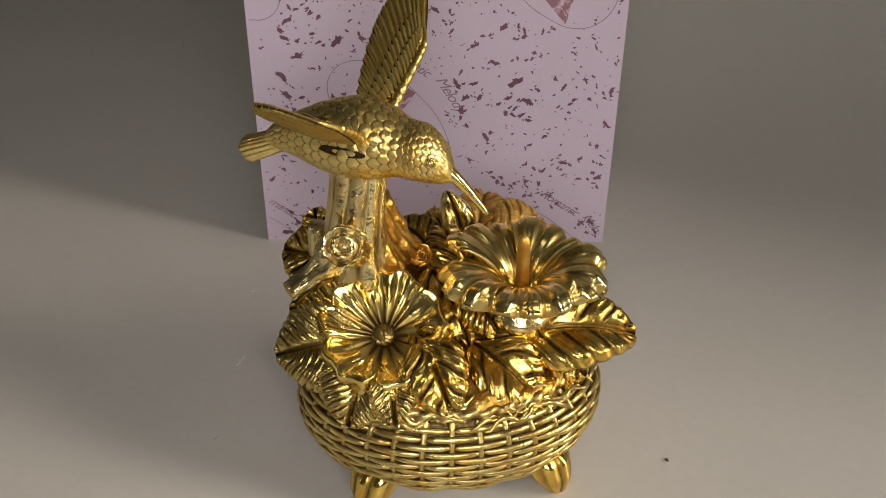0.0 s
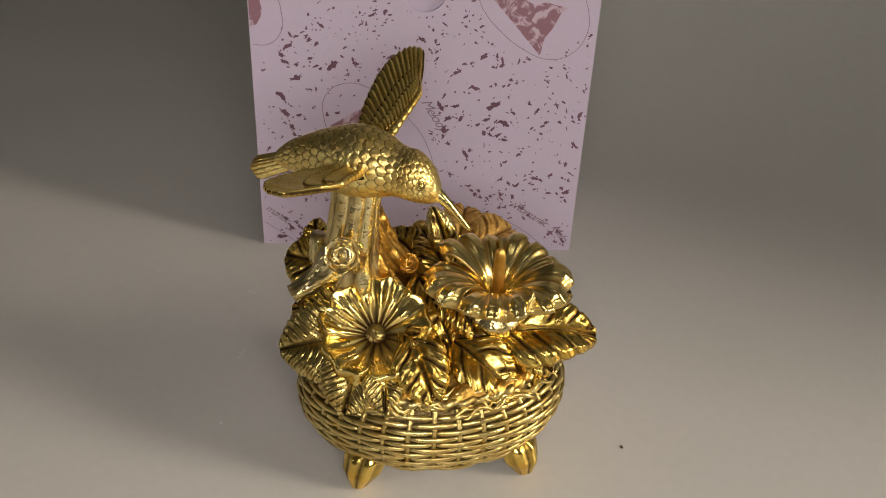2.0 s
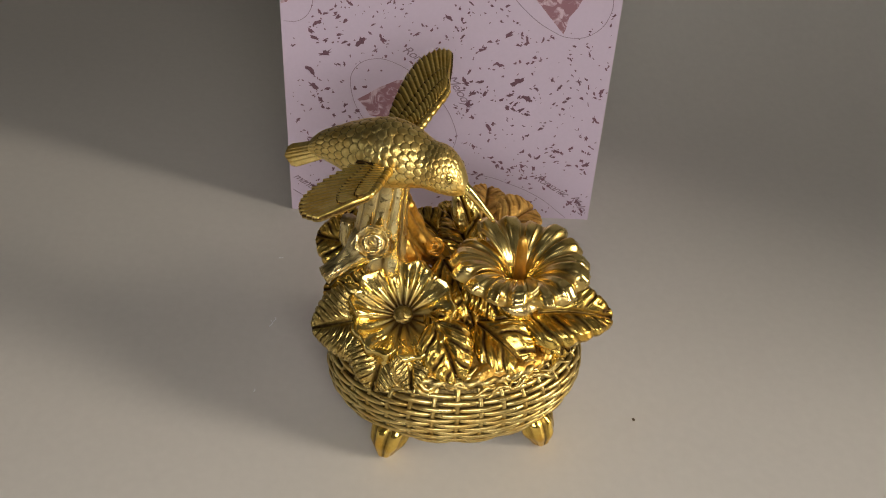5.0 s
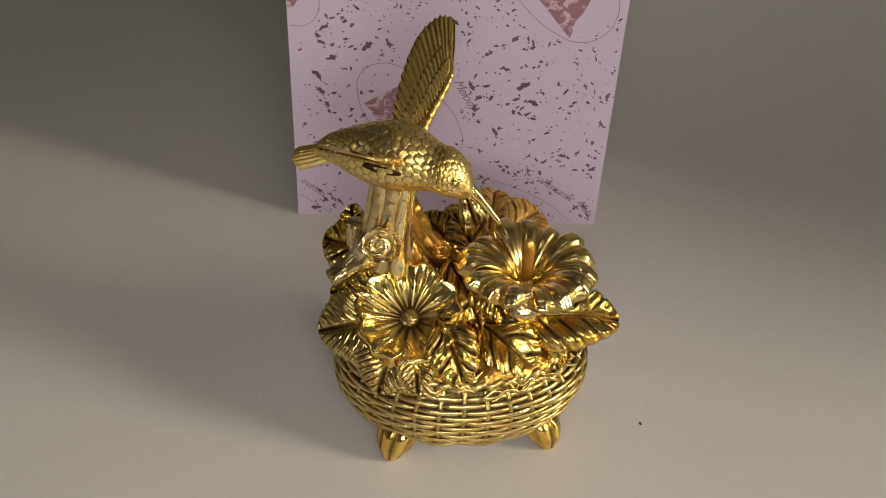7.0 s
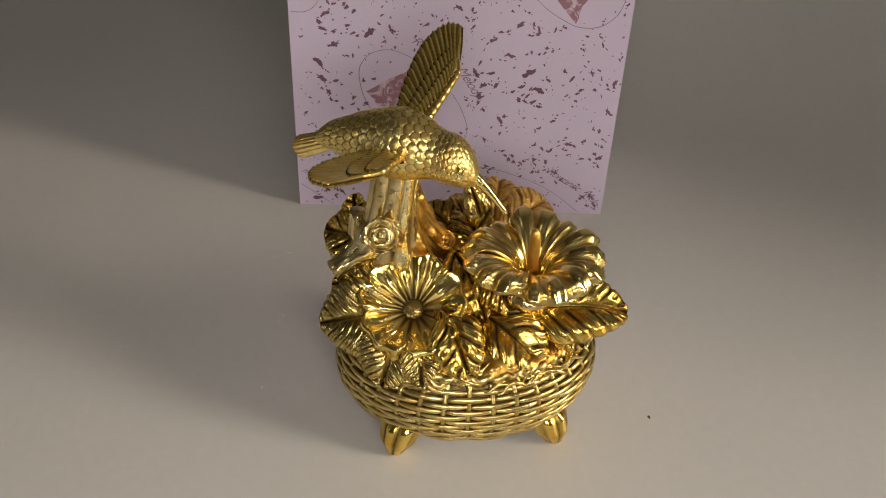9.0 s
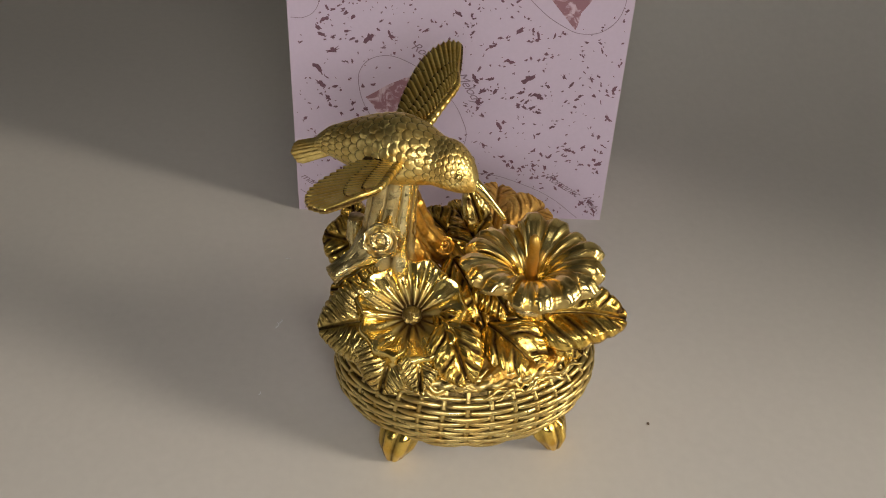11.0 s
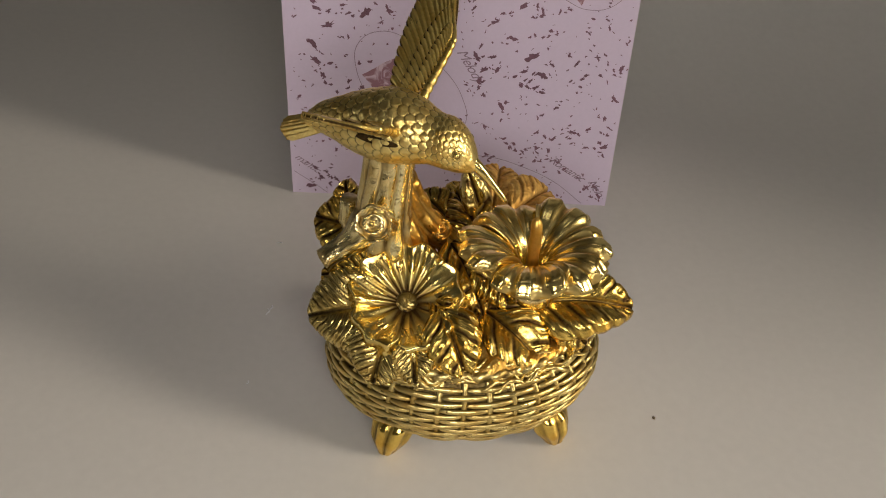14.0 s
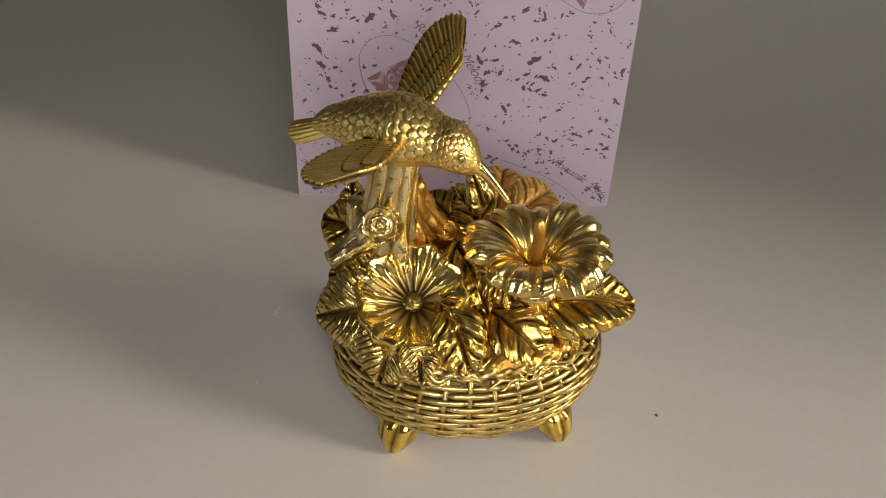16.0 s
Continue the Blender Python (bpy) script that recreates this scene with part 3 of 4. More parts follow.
def build_feet():
    for fx, fy in ((-0.0190, -0.0475), (0.0370, -0.0400), (0.0290, 0.0085), (-0.0270, 0.0010)):
        tip = Vector((fx, fy, 0.0))
        inward = Vector((CX - fx, CY - fy, 0)).normalized()
        bm = new_bm()
        rows = []
        for i in range(18):
            f = i / 17
            z = 0.0155 * f
            c = tip + inward * (0.006 * f ** 1.3 - 0.0006) + Vector((0, 0, z))
            r = curve_at(((0, 0.0020), (0.1, 0.0036), (0.5, 0.0069), (0.85, 0.0078), (1.0, 0.0060)), f)
            row = []
            turn = math.atan2(inward.y, inward.x) + math.pi
            for k in range(30):
                b = 2 * math.pi * k / 30
                g = abs(math.cos(3.5 * b))
                rr = r * (0.74 + 0.26 * g ** 0.5)
                row.append((c + Vector((math.cos(b + turn) * rr, math.sin(b + turn) * rr, 0.0)), min(1.0, 1.1 * (1 - g) ** 2)))
            rows.append(row)
        tube_grid(bm, rows)
        part("foot", bm, GOLD_LEAF, figurine, "small lobed bud-shaped gold foot")


def leaf(base, tip, normal, width, fold=0.25, curl=0.2, veins=6, wave=0.06, mat=None, name="leaf", arch=0.14):
    """A cast leaf with raised fields between sunk veins and a toothed edge."""
    base, tip = Vector(base), Vector(tip)
    x = tip - base
    length = x.length
    x.normalize()
    y = Vector(normal).cross(x).normalized()
    z = x.cross(y)
    seed = base.x * 900 + tip.y * 700

    def top(u, v):
        half = width / 2 * (math.sin(math.pi * min(1.0, u * 0.93 + 0.05) ** 0.85) ** 0.62)
        av = abs(v)
        hand = 2.0 if v > 0 else 0.0
        drift = 0.07 * noise.noise(Vector((u * 3.2, v * 1.6, seed)))
        run = veins * 0.64 * (u - 0.92 * av * half / length + drift) + 0.15 + 0.2 * hand
        lobe = abs(math.cos(math.pi * run))
        half *= 0.92 + 0.11 * lobe ** 0.6 + wave * math.sin(5 * u + seed + hand)
        q = v * half
        groove = math.exp(-(math.cos(math.pi * run) / 0.30) ** 2)
        # each field forks into two narrower ridges towards the edge
        fork = math.exp(-(math.sin(math.pi * run) / 0.22) ** 2) * smooth01((av - 0.28) / 0.25)
        mid = math.exp(-(q / 0.0006) ** 2)
        open_part = min(1.0, av * 3.5)
        streak = noise.noise(Vector((run * 7.0, av * 3.0, seed + 3)))
        puff = (0.00062 * (1 - groove) - 0.00036 * fork + 0.00034 * streak) * open_part
        h = fold * abs(q) + puff - 0.0010 * mid - curl * length * u * u * 0.9 + arch * length * 4 * u * (1 - u)
        h -= 0.9 * fold * abs(q) * av ** 2 + 0.0011 * smooth01((av - 0.82) / 0.18)
        h += 0.0010 * math.sin(7 * u + seed + 1.5 * v) * v * av + 0.0004 * noise.noise(Vector((u * 5, v * 4, seed + 7)))
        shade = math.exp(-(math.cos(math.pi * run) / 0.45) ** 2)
        dark_share = max(mid, 0.95 * shade * min(1, av * 4), 0.6 * fork) * (1 - 0.5 * smooth01((av - 0.75) / 0.25))
        dark_share = 0.16 * (1 - smooth01((av - 0.7) / 0.3)) + dark_share + 0.30 * max(0.0, noise.noise(Vector((u * 6, v * 5, seed)))) + 0.30 * max(0.0, streak)
        return base + x * (u * length) + y * q + z * h, min(1.0, dark_share)

    bm = new_bm()
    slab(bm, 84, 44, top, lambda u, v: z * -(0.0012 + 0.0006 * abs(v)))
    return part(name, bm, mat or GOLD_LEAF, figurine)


def build_leaves():
    leaf((-0.0200, -0.0290, 0.0505), (-0.0460, -0.0325, 0.0460), (0.05, -0.72, 0.70), 0.0270, 0.22, 0.10, 13, mat=GOLD_PALE)
    leaf((-0.0220, -0.0210, 0.0540), (-0.0425, -0.0215, 0.0550), (0.05, -0.6, 0.85), 0.0180, 0.25, 0.10, 6)
    leaf((-0.0185, -0.0370, 0.0480), (-0.0240, -0.0500, 0.0345), (-0.15, -0.85, 0.70), 0.0235, 0.25, 0.10, 11, mat=GOLD_PALE)
    leaf((-0.0120, -0.0400, 0.0470), (-0.0105, -0.0525, 0.0385), (0.1, -0.75, 0.8), 0.0145, 0.25, 0.1, 10, mat=GOLD_PALE)
    leaf((-0.0030, -0.0350, 0.0530), (0.0055, -0.0512, 0.0402), (0.0, -0.55, 0.85), 0.0190, 0.30, 0.12, 5)
    leaf((0.0115, -0.0290, 0.0480), (0.0330, -0.0440, 0.0355), (0.25, -0.6, 0.85), 0.0215, 0.30, 0.12, 6)
    leaf((0.0250, -0.0235, 0.0470), (0.0602, -0.0220, 0.0470), (0.1, -0.42, 0.9), 0.0260, 0.42, 0.05, 7)
    leaf((-0.0010, -0.0100, 0.0610), (0.0105, -0.0310, 0.0500), (0.1, -0.45, 0.9), 0.0170, 0.30, 0.10, 6)
    leaf((0.0080, -0.0150, 0.0580), (0.0200, -0.0290, 0.0500), (0.2, -0.5, 0.9), 0.0150, 0.30, 0.10, 6)
    leaf((-0.0300, 0.0010, 0.0560), (-0.0475, 0.0040, 0.0590), (-0.1, -0.75, 0.65), 0.0220, 0.25, 0.15, 4)
    leaf((-0.0340, 0.0050, 0.0580), (-0.0375, 0.0090, 0.0700), (-0.2, -0.9, 0.3), 0.0130, 0.3, 0.1, 4)
    leaf((-0.0010, 0.0080, 0.0560), (-0.0130, 0.0200, 0.0600), (0.1, -0.5, 0.9), 0.0170, 0.3, 0.15, 6)
    leaf((0.0010, 0.0120, 0.0550), (0.0035, 0.0290, 0.0590), (0.25, -0.5, 0.9), 0.0130, 0.3, 0.1, 6)
    leaf((0.0095, 0.0125, 0.0555), (0.0040, 0.0120, 0.0745), (0.30, -0.85, 0.40), 0.0105, 0.45, 0.0, 2, mat=GOLD_PETAL)
    leaf((0.0130, 0.0120, 0.0560), (0.0170, 0.0370, 0.0620), (0.05, -0.55, 0.85), 0.0200, 0.25, 0.10, 6, mat=GOLD_MATT)
    leaf((0.0180, 0.0100, 0.0560), (0.0360, 0.0330, 0.0555), (0.1, -0.5, 0.85), 0.0200, 0.25, 0.10, 6, mat=GOLD_MATT)
    leaf((0.0110, -0.0020, 0.0520), (0.0000, 0.0190, 0.0630), (0.1, -0.6, 0.8), 0.0165, 0.3, 0.1, 6)
    leaf((0.0300, -0.0080, 0.0520), (0.0550, 0.0000, 0.0490), (0.2, -0.4, 0.9), 0.0160, 0.3, 0.1, 5)
    leaf((0.0300, -0.0250, 0.0470), (0.0450, -0.0330, 0.0400), (0.4, -0.6, 0.8), 0.0150, 0.3, 0.15, 5)
    leaf((-0.0060, -0.0300, 0.0520), (0.0035, -0.0385, 0.0520), (0.1, -0.5, 0.9), 0.0090, 0.3, 0.1, 4)

    # the mound that the leaves spring from
    bm = new_bm()
    rows = []
    for i in range(26):
        f = i / 25
        s = 0.85 * math.cos(f * math.pi / 2 * 0.985)
        z = 0.0380 + 0.0075 * math.sin(f * math.pi / 2)
        row = []
        for j in range(96):
            a = 2 * math.pi * j / 96
            p = oval(a, s, z)
            k = noise.noise(p * 190)
            row.append((p + Vector((0, 0, 0.0022 * k)), min(1.0, max(0.0, 0.55 - 0.8 * k))))
        rows.append(row)
    tube_grid(bm, rows)
    part("mound", bm, GOLD_ROOT, figurine, "rough mossy gold mound under the leaves")


def frame_of(normal, hint):
    z = Vector(normal).normalized()
    x = (Vector(hint) - z * Vector(hint).dot(z)).normalized()
    return x, z.cross(x), z


def build_small_bloom():
    c = Vector((-0.0142, -0.0295, 0.0510))
    x, y, z = frame_of((-0.05, -0.46, 0.89), (1, 0, 0))
    stem = new_bm()
    sweep(stem, [c - z * 0.008, c - z * 0.004, c - z * 0.0005], lambda f: 0.004 + 0.003 * f, 20, lambda f, b: 0.4)
    bloom = part("open_bloom", stem, GOLD_PETAL, figurine, "open five-petalled gold flower with a button centre")
    for phi, size, lift, spread, ribs in ((84, 1.03, 0.0064, 45, 0.00048), (10, 1.02, 0.0052, 40, 0.00040), (-62, 1.03, 0.0042, 38, 0.00036), (-136, 1.03, 0.0044, 39, 0.00034), (155, 1.02, 0.0072, 40, 0.00042)):
        def top(u, v, phi=phi, size=size, lift=lift, spread=spread, ribs=ribs):
            a = radians(phi + v * spread)
            reach = 0.0197 * size * (1 - 0.09 * v * v - 0.13 * abs(v) ** 7 - 0.05 * math.exp(-(v / 0.15) ** 2))
            reach *= 1 + 0.035 * math.cos(v * 9 + phi * 0.1)
            r = 0.0026 + (reach - 0.0026) * u
            flute = math.cos(v * (15.0 if phi > 60 else 10.0) + 0.6 * math.sin(v * 5 + phi))
            h = lift * u ** 1.15 + 0.0013 * smooth01((u - 0.5) / 0.3) - 0.0058 * smooth01((u - 0.84) / 0.16) ** 1.7 + ribs * flute * math.sin(math.pi * min(1.0, u * 1.05)) + 0.0012 * v * v * smooth01(u * 1.4) - 0.0022 * smooth01((abs(v) - 0.80) / 0.20) * u + 0.0010 * v * u
            h += 0.0005 * math.sin(4 * v + phi) * u * u
            # the ring round the centre, rib grooves and petal creases are coloured dark
            dark_share = 1.1 * max(0.0, 1 - u * 1.9) ** 1.1 + 0.55 * (0.5 - 0.5 * flute) ** 3 * (1 - u * 0.6)
            dark_share += 0.75 * smooth01((abs(v) - 0.82) / 0.18) * (1 - 0.6 * u)
            return c + (x * math.cos(a) + y * math.sin(a)) * r + z * h, min(1.0, dark_share)
        bm = new_bm()
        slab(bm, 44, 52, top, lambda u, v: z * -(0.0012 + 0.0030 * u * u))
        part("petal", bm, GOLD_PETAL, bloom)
    bm = new_bm()
    rows = []
    for i in range(10):
        f = i / 9
        r = 0.0034 * math.cos(f * math.pi / 2 * 0.97)
        rows.append([(c + (x * math.cos(2 * math.pi * k / 30) + y * math.sin(2 * math.pi * k / 30)) * r * (1 + 0.08 * math.cos(k * math.pi * 2 / 30 * 9 + i))
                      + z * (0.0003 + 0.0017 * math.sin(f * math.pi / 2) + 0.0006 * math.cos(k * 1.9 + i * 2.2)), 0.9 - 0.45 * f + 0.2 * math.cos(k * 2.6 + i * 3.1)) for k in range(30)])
    tube_grid(bm, rows)
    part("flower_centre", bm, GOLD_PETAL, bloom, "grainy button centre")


HIB = Vector((0.0252, -0.0210, 0.0515))


def build_hibiscus():
    """The turning bloom: calyx, five overlapping fluted petals and a tall stamen, built round its own axis."""
    bm = new_bm()
    rows = []
    for i in range(16):
        f = i / 15
        r = curve_at(((0, 0.0062), (0.2, 0.0088), (0.5, 0.0094), (0.8, 0.0074), (1, 0.0038)), f)
        rows.append([(HIB + Vector((math.cos(2 * math.pi * k / 40) * r, math.sin(2 * math.pi * k / 40) * r, -0.004 + 0.0125 * f)), 0.12 + 0.12 * math.cos(k * math.pi * 2 / 40 * 10)) for k in range(40)])
    tube_grid(bm, rows)
    bloom = part("hibiscus", bm, GOLD_BARK, figurine, "turning gold trumpet bloom with fluted petals", at=HIB)
    lip = smooth_line([(0.0022, 0.0040, 0), (0.0040, 0.0098, 0), (0.0075, 0.0152, 0), (0.0125, 0.0187, 0), (0.0178, 0.0204, 0), (0.0216, 0.0203, 0), (0.0236, 0.0194, 0), (0.0243, 0.0184, 0)], 37)

    def lip_at(u):
        t = u * 36
        k = min(35, int(t))
        return lip[k].lerp(lip[k + 1], t - k)

    for n in range(5):
        mid = radians(21.6 + 36 + 72 * n)

        def top(u, v, mid=mid, n=n):
            spread = radians(41)
            a = mid + v * spread
            edge = 1 - 0.20 * abs(v) ** 4.0 - 0.03 * math.exp(-(v / 0.12) ** 2)
            x = v * spread * 15 + 0.5 * math.sin(3 * v + 2 * n)
            flute = 0.8 * math.cos(x) - 0.28 * math.cos(2 * x)
            r = 0.945 * lip_at(u).x * (1 + (edge - 1) * u) + 0.0004 * flute * u ** 3 + 0.0021 * flute * u ** 8
            h = lip_at(u).y + 0.00105 * flute * smooth01((u - 0.12) * 1.5)
            h += 0.0019 * v * smooth01(u * 1.3) + 0.0020 * math.sin(2.3 * n) * u ** 2 + 0.0009 * math.sin(3.1 * v + n) * u * u - 0.0009 * smooth01((u - 0.75) / 0.25) * (0.5 + 0.5 * math.cos(3 * v)) - 0.0007 * (1 - flute) * u ** 8
            # flute hollows and petal edges are coloured darker
            dark_share = 0.45 * (0.5 - 0.5 * flute) ** 3 * smooth01(u * 1.5) + 0.3 * smooth01((abs(v) - 0.93) / 0.07)
            return HIB + Vector((math.cos(a) * r, math.sin(a) * r, h)), dark_share

        def under(u, v, mid=mid):
            a = mid + v * radians(41)
            return Vector((math.cos(a) * 0.0007, math.sin(a) * 0.0007, -0.0009 - 0.0003 * smooth01((u - 0.7) / 0.3)))

        b = new_bm()
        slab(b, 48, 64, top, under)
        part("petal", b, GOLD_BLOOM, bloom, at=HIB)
    b = new_bm()
    pts = [HIB + Vector((0.0, 0.0, 0.004 + 0.0250 * i / 20)) for i in range(21)]
    sweep(b, pts, lambda f: 0.0022 - 0.0004 * f - 0.0014 * smooth01((f - 0.93) / 0.07), 20, lambda f, a: 0.2, rough=0.0003)
    part("stamen", b, GOLD_STAMEN, bloom, "rough orange-gold stamen", at=HIB)
    return bloom


def build_trunk():
    line = smooth_line([(-0.0225, -0.0080, 0.0480), (-0.0228, -0.0100, 0.0640), (-0.0225, -0.0112, 0.0800), (-0.0212, -0.0095, 0.0960)], 130)
    bm = new_bm()
    sweep(bm, line, lambda f: curve_at(((0, 0.0165), (0.25, 0.0122), (0.5, 0.0093), (0.85, 0.0082), (1, 0.0082)), f), 110,
          lambda f, b: max(0.0, 0.25 - f * 0.3) + 0.7 * max(0.0, noise.noise(Vector((math.cos(b) * 2.2, math.sin(b) * 2.2, f * 5)))), rough=0.0002, lobes=9, lobe_depth=0.13)
    trunk = part("tree_stump", bm, GOLD_BARK, figurine, "pale gold tree stump with grooved bark")

    def stub(name, path, radius, rings, mat, label):
        bm = new_bm()
        pts = smooth_line(path, 16)
        sweep(bm, pts, radius, 40, lambda f, b: 0.1, rough=0.0007, lobes=12, lobe_depth=0.10)
        ob = part(name, bm, mat, trunk, label)
        if rings:
            d = (pts[-1] - pts[-2]).normalized()
            x, y, z = frame_of(d, (1, 0.1, 0))
            b2 = new_bm()
            rr = radius(1.0)
            rows = []
            for i in range(25):
                f = i / 24
                w = math.cos(f * rings * 2 * math.pi)
                rows.append([(pts[-1] + (x * math.cos(2 * math.pi * k / 36) + y * math.sin(2 * math.pi * k / 36)) * rr * (1 - 0.98 * f) * (1 + 0.03 * math.cos(k * math.pi * 2 / 36 * 7 + 4 * f) * (1 - f) + 0.07 * noise.noise(Vector((k * 0.5, f * 9, rr * 900))))
                              + z * (0.0005 + 0.0005 * w + 0.0006 * noise.noise(Vector((math.cos(2 * math.pi * k / 36) * 3, math.sin(2 * math.pi * k / 36) * 3, f * 7)))), 0.32 - 0.32 * w) for k in range(36)])
            tube_grid(b2, rows, cap=False)
            part("cut_face", b2, mat, trunk, "ringed sawn end")
        return ob

    stub("branch_stub", [(-0.0235, -0.0140, 0.0710), (-0.0245, -0.0200, 0.0755), (-0.0252, -0.0250, 0.0785)], lambda f: 0.0068 - 0.0012 * f, 2, GOLD_BARK, "short sawn branch stub")
    stub("branch_stub", [(-0.0250, -0.0120, 0.0720), (-0.0310, -0.0150, 0.0655), (-0.0415, -0.0185, 0.0575)], lambda f: 0.0068 - 0.0022 * f + 0.001 * math.sin(f * 6), 0, GOLD_BARK, "pale broken root stub")
    stub("branch_stub", [(-0.0070, -0.0020, 0.0560), (-0.0050, -0.0050, 0.0605), (-0.0042, -0.0080, 0.0645)], lambda f: 0.0036 - 0.0002 * f, 1.5, GOLD_ROOT, "small sawn twig")
    stub("branch_stub", [(-0.0330, -0.0020, 0.0560), (-0.0345, -0.0030, 0.0640), (-0.0350, -0.0030, 0.0720)], lambda f: 0.0045 - 0.0015 * f, 0, GOLD_BARK, "upright broken twig")
    for path in ([(-0.0180, -0.0085, 0.0830), (-0.0120, -0.0065, 0.0690), (-0.0050, -0.0040, 0.0600), (0.0010, -0.0020, 0.0530)],
                 [(-0.0190, -0.0090, 0.0720), (-0.0140, -0.0120, 0.0620), (-0.0090, -0.0130, 0.0550)],
                 [(-0.0230, -0.0100, 0.0680), (-0.0215, -0.0140, 0.0600), (-0.0190, -0.0160, 0.0530)]):
        bm = new_bm()
        sweep(bm, smooth_line(path, 24), lambda f: 0.0058 - 0.0014 * f, 64, lambda f, b: 0.2, rough=0.0010, lobes=7, lobe_depth=0.20)
        part("root", bm, GOLD_ROOT, trunk, "rough orange-gold root")


# ---- the bird ----
BIRD = Vector((-0.0211, -0.0067, 0.1074))
BIRD_YAW = -20.6
AHEAD = Vector((math.cos(radians(BIRD_YAW)), math.sin(radians(BIRD_YAW)), 0))
SIDE = Vector((-AHEAD.y, AHEAD.x, 0))
UP = Vector((0, 0, 1))
# along, sideways, height, half height, half width
SPINE = ((-0.0270, -0.0020, -0.0078, 0.0026, 0.0036), (-0.0235, -0.0020, -0.0064, 0.0042, 0.0050), (-0.0170, -0.0020, -0.0052, 0.0066, 0.0072),
         (-0.0090, -0.0020, -0.0044, 0.0098, 0.0098), (0.0010, -0.0022, -0.0036, 0.0119, 0.0113), (0.0095, -0.0028, -0.0028, 0.0100, 0.0100),
         (0.0160, -0.0038, -0.0030, 0.0079, 0.0080), (0.0215, -0.0048, -0.0030, 0.0077, 0.0076), (0.0262, -0.0052, -0.0046, 0.0060, 0.0058),
         (0.0288, -0.0053, -0.0064, 0.0036, 0.0034), (0.0300, -0.0053, -0.0075, 0.0017, 0.0017))


def spine_at(f):
    t = f * (len(SPINE) - 1)
    i = min(int(t), len(SPINE) - 2)
    g = t - i
    a, b, c, d = SPINE[max(0, i - 1)], SPINE[i], SPINE[i + 1], SPINE[min(len(SPINE) - 1, i + 2)]
    return [0.5 * (2 * q + (r - p) * g + (2 * p - 5 * q + 4 * r - s) * g * g + (3 * q - p - 3 * r + s) * g ** 3) for p, q, r, s in zip(a, b, c, d)]


def build_bird():
    bm = new_bm()
    rows = []
    nu, nv = 320, 230
    stations = [spine_at(i / (nu - 1)) for i in range(nu)]
    # scale rows counted from the tail; they crowd together on the head
    walked = [0.0]
    for p, q in zip(stations, stations[1:]):
        pitch = 0.0029 * (1 - 0.40 * smooth01((q[0] - 0.012) / 0.006))
        walked.append(walked[-1] + (Vector(q[:3]) - Vector(p[:3])).length / pitch)

    def plumage(s, col):
        """Overlapping round scales: height within the covering scale and nearness to its rim."""
        for r in range(int(math.floor(s)) + 1, int(math.floor(s)) - 2, -1):
            cc = col + 0.5 * (r % 2)
            d = math.hypot(s - r, (cc - math.floor(cc + 0.5)) * 1.3)
            if d < 0.74:
                return 0.55 * (1 - (d / 0.74) ** 2) + 0.55 * (0.5 + (r - s) / 1.48), math.exp(-((0.74 - d) / 0.10) ** 2)
        return 0.0, 1.0

    for i in range(nu):
        u, v, w, rh, rw = stations[i]
        c = BIRD + AHEAD * u + SIDE * v + UP * w
        row = []
        for k in range(nv):
            b = 2 * math.pi * k / nv
            scale, edge = plumage(walked[i], b / (2 * math.pi) * 18)
            strength = smooth01((rh - 0.002) / 0.003) * (0.45 + 0.55 * smooth01((math.sin(b) + 0.55) / 0.4)) * (1 - 0.6 * smooth01((u - 0.0245) / 0.003))
            out = 0.00040 * scale * strength - 0.00026 * edge * strength + 0.00012 * noise.noise(c * 500 + Vector((math.cos(b) * 6, math.sin(b) * 6, 0)))
            p = c + SIDE * math.cos(b) * (rw + out) + UP * math.sin(b) * (rh + out)
            row.append((p, min(1.0, 0.95 * edge * strength)))
        rows.append(row)
    tube_grid(bm, rows)
    bird = part("hummingbird", bm, GOLD_BIRD, figurine, "gold hummingbird with scaly plumage, wings beating", at=BIRD)

    def place(u, v, w):
        return BIRD + AHEAD * u + SIDE * v + UP * w

    # bill: slightly curved, with a bright ridge
    bm = new_bm()
    line = smooth_line([place(0.0270, -0.0052, -0.0058), place(0.0305, -0.0052, -0.0084), place(0.0345, -0.0051, -0.0122), place(0.0400, -0.0050, -0.0182)], 24)
    sweep(bm, line, lambda f: curve_at(((0, 0.0026), (0.2, 0.0019), (0.9, 0.0010), (1, 0.0005)), f), 16, lambda f, b: 0.35 * (abs(math.sin(b)) < 0.2))
    part("bill", bm, GOLD_PETAL, bird, "long thin polished bill")

    # tail: five ribbed feathers in a broad drooping fan, turned to the front
    across = (AHEAD * 0.36 - SIDE * 0.40 - UP * 0.84).normalized()
    for k in range(5):
        s = (k - 2) / 2
        a0 = place(-0.0190, -0.0030, -0.0060) + across * 0.0018 * s
        a1 = place(-0.0345 + 0.0012 * abs(s), -0.0072, -0.0112) + across * 0.0023 * s
        x = (a1 - a0)
        length = x.length
        x.normalize()
        y = (across - x * across.dot(x)).normalized()
        z = x.cross(y).normalized()
        if z.y > 0:
            z = -z

        def top(u, v, a0=a0, x=x, y=y, z=z, length=length, s=s):
            half = 0.0014 * (0.85 + 0.45 * u) * (1 - smooth01((u - 0.88) / 0.12) * 0.45)
            barb = abs(math.sin(20 * u + abs(v) * 4))
            h = 0.0007 * (1 - v * v) + 0.0004 * math.exp(-(v / 0.15) ** 2) + 0.00015 * barb - 0.0006 * s * s
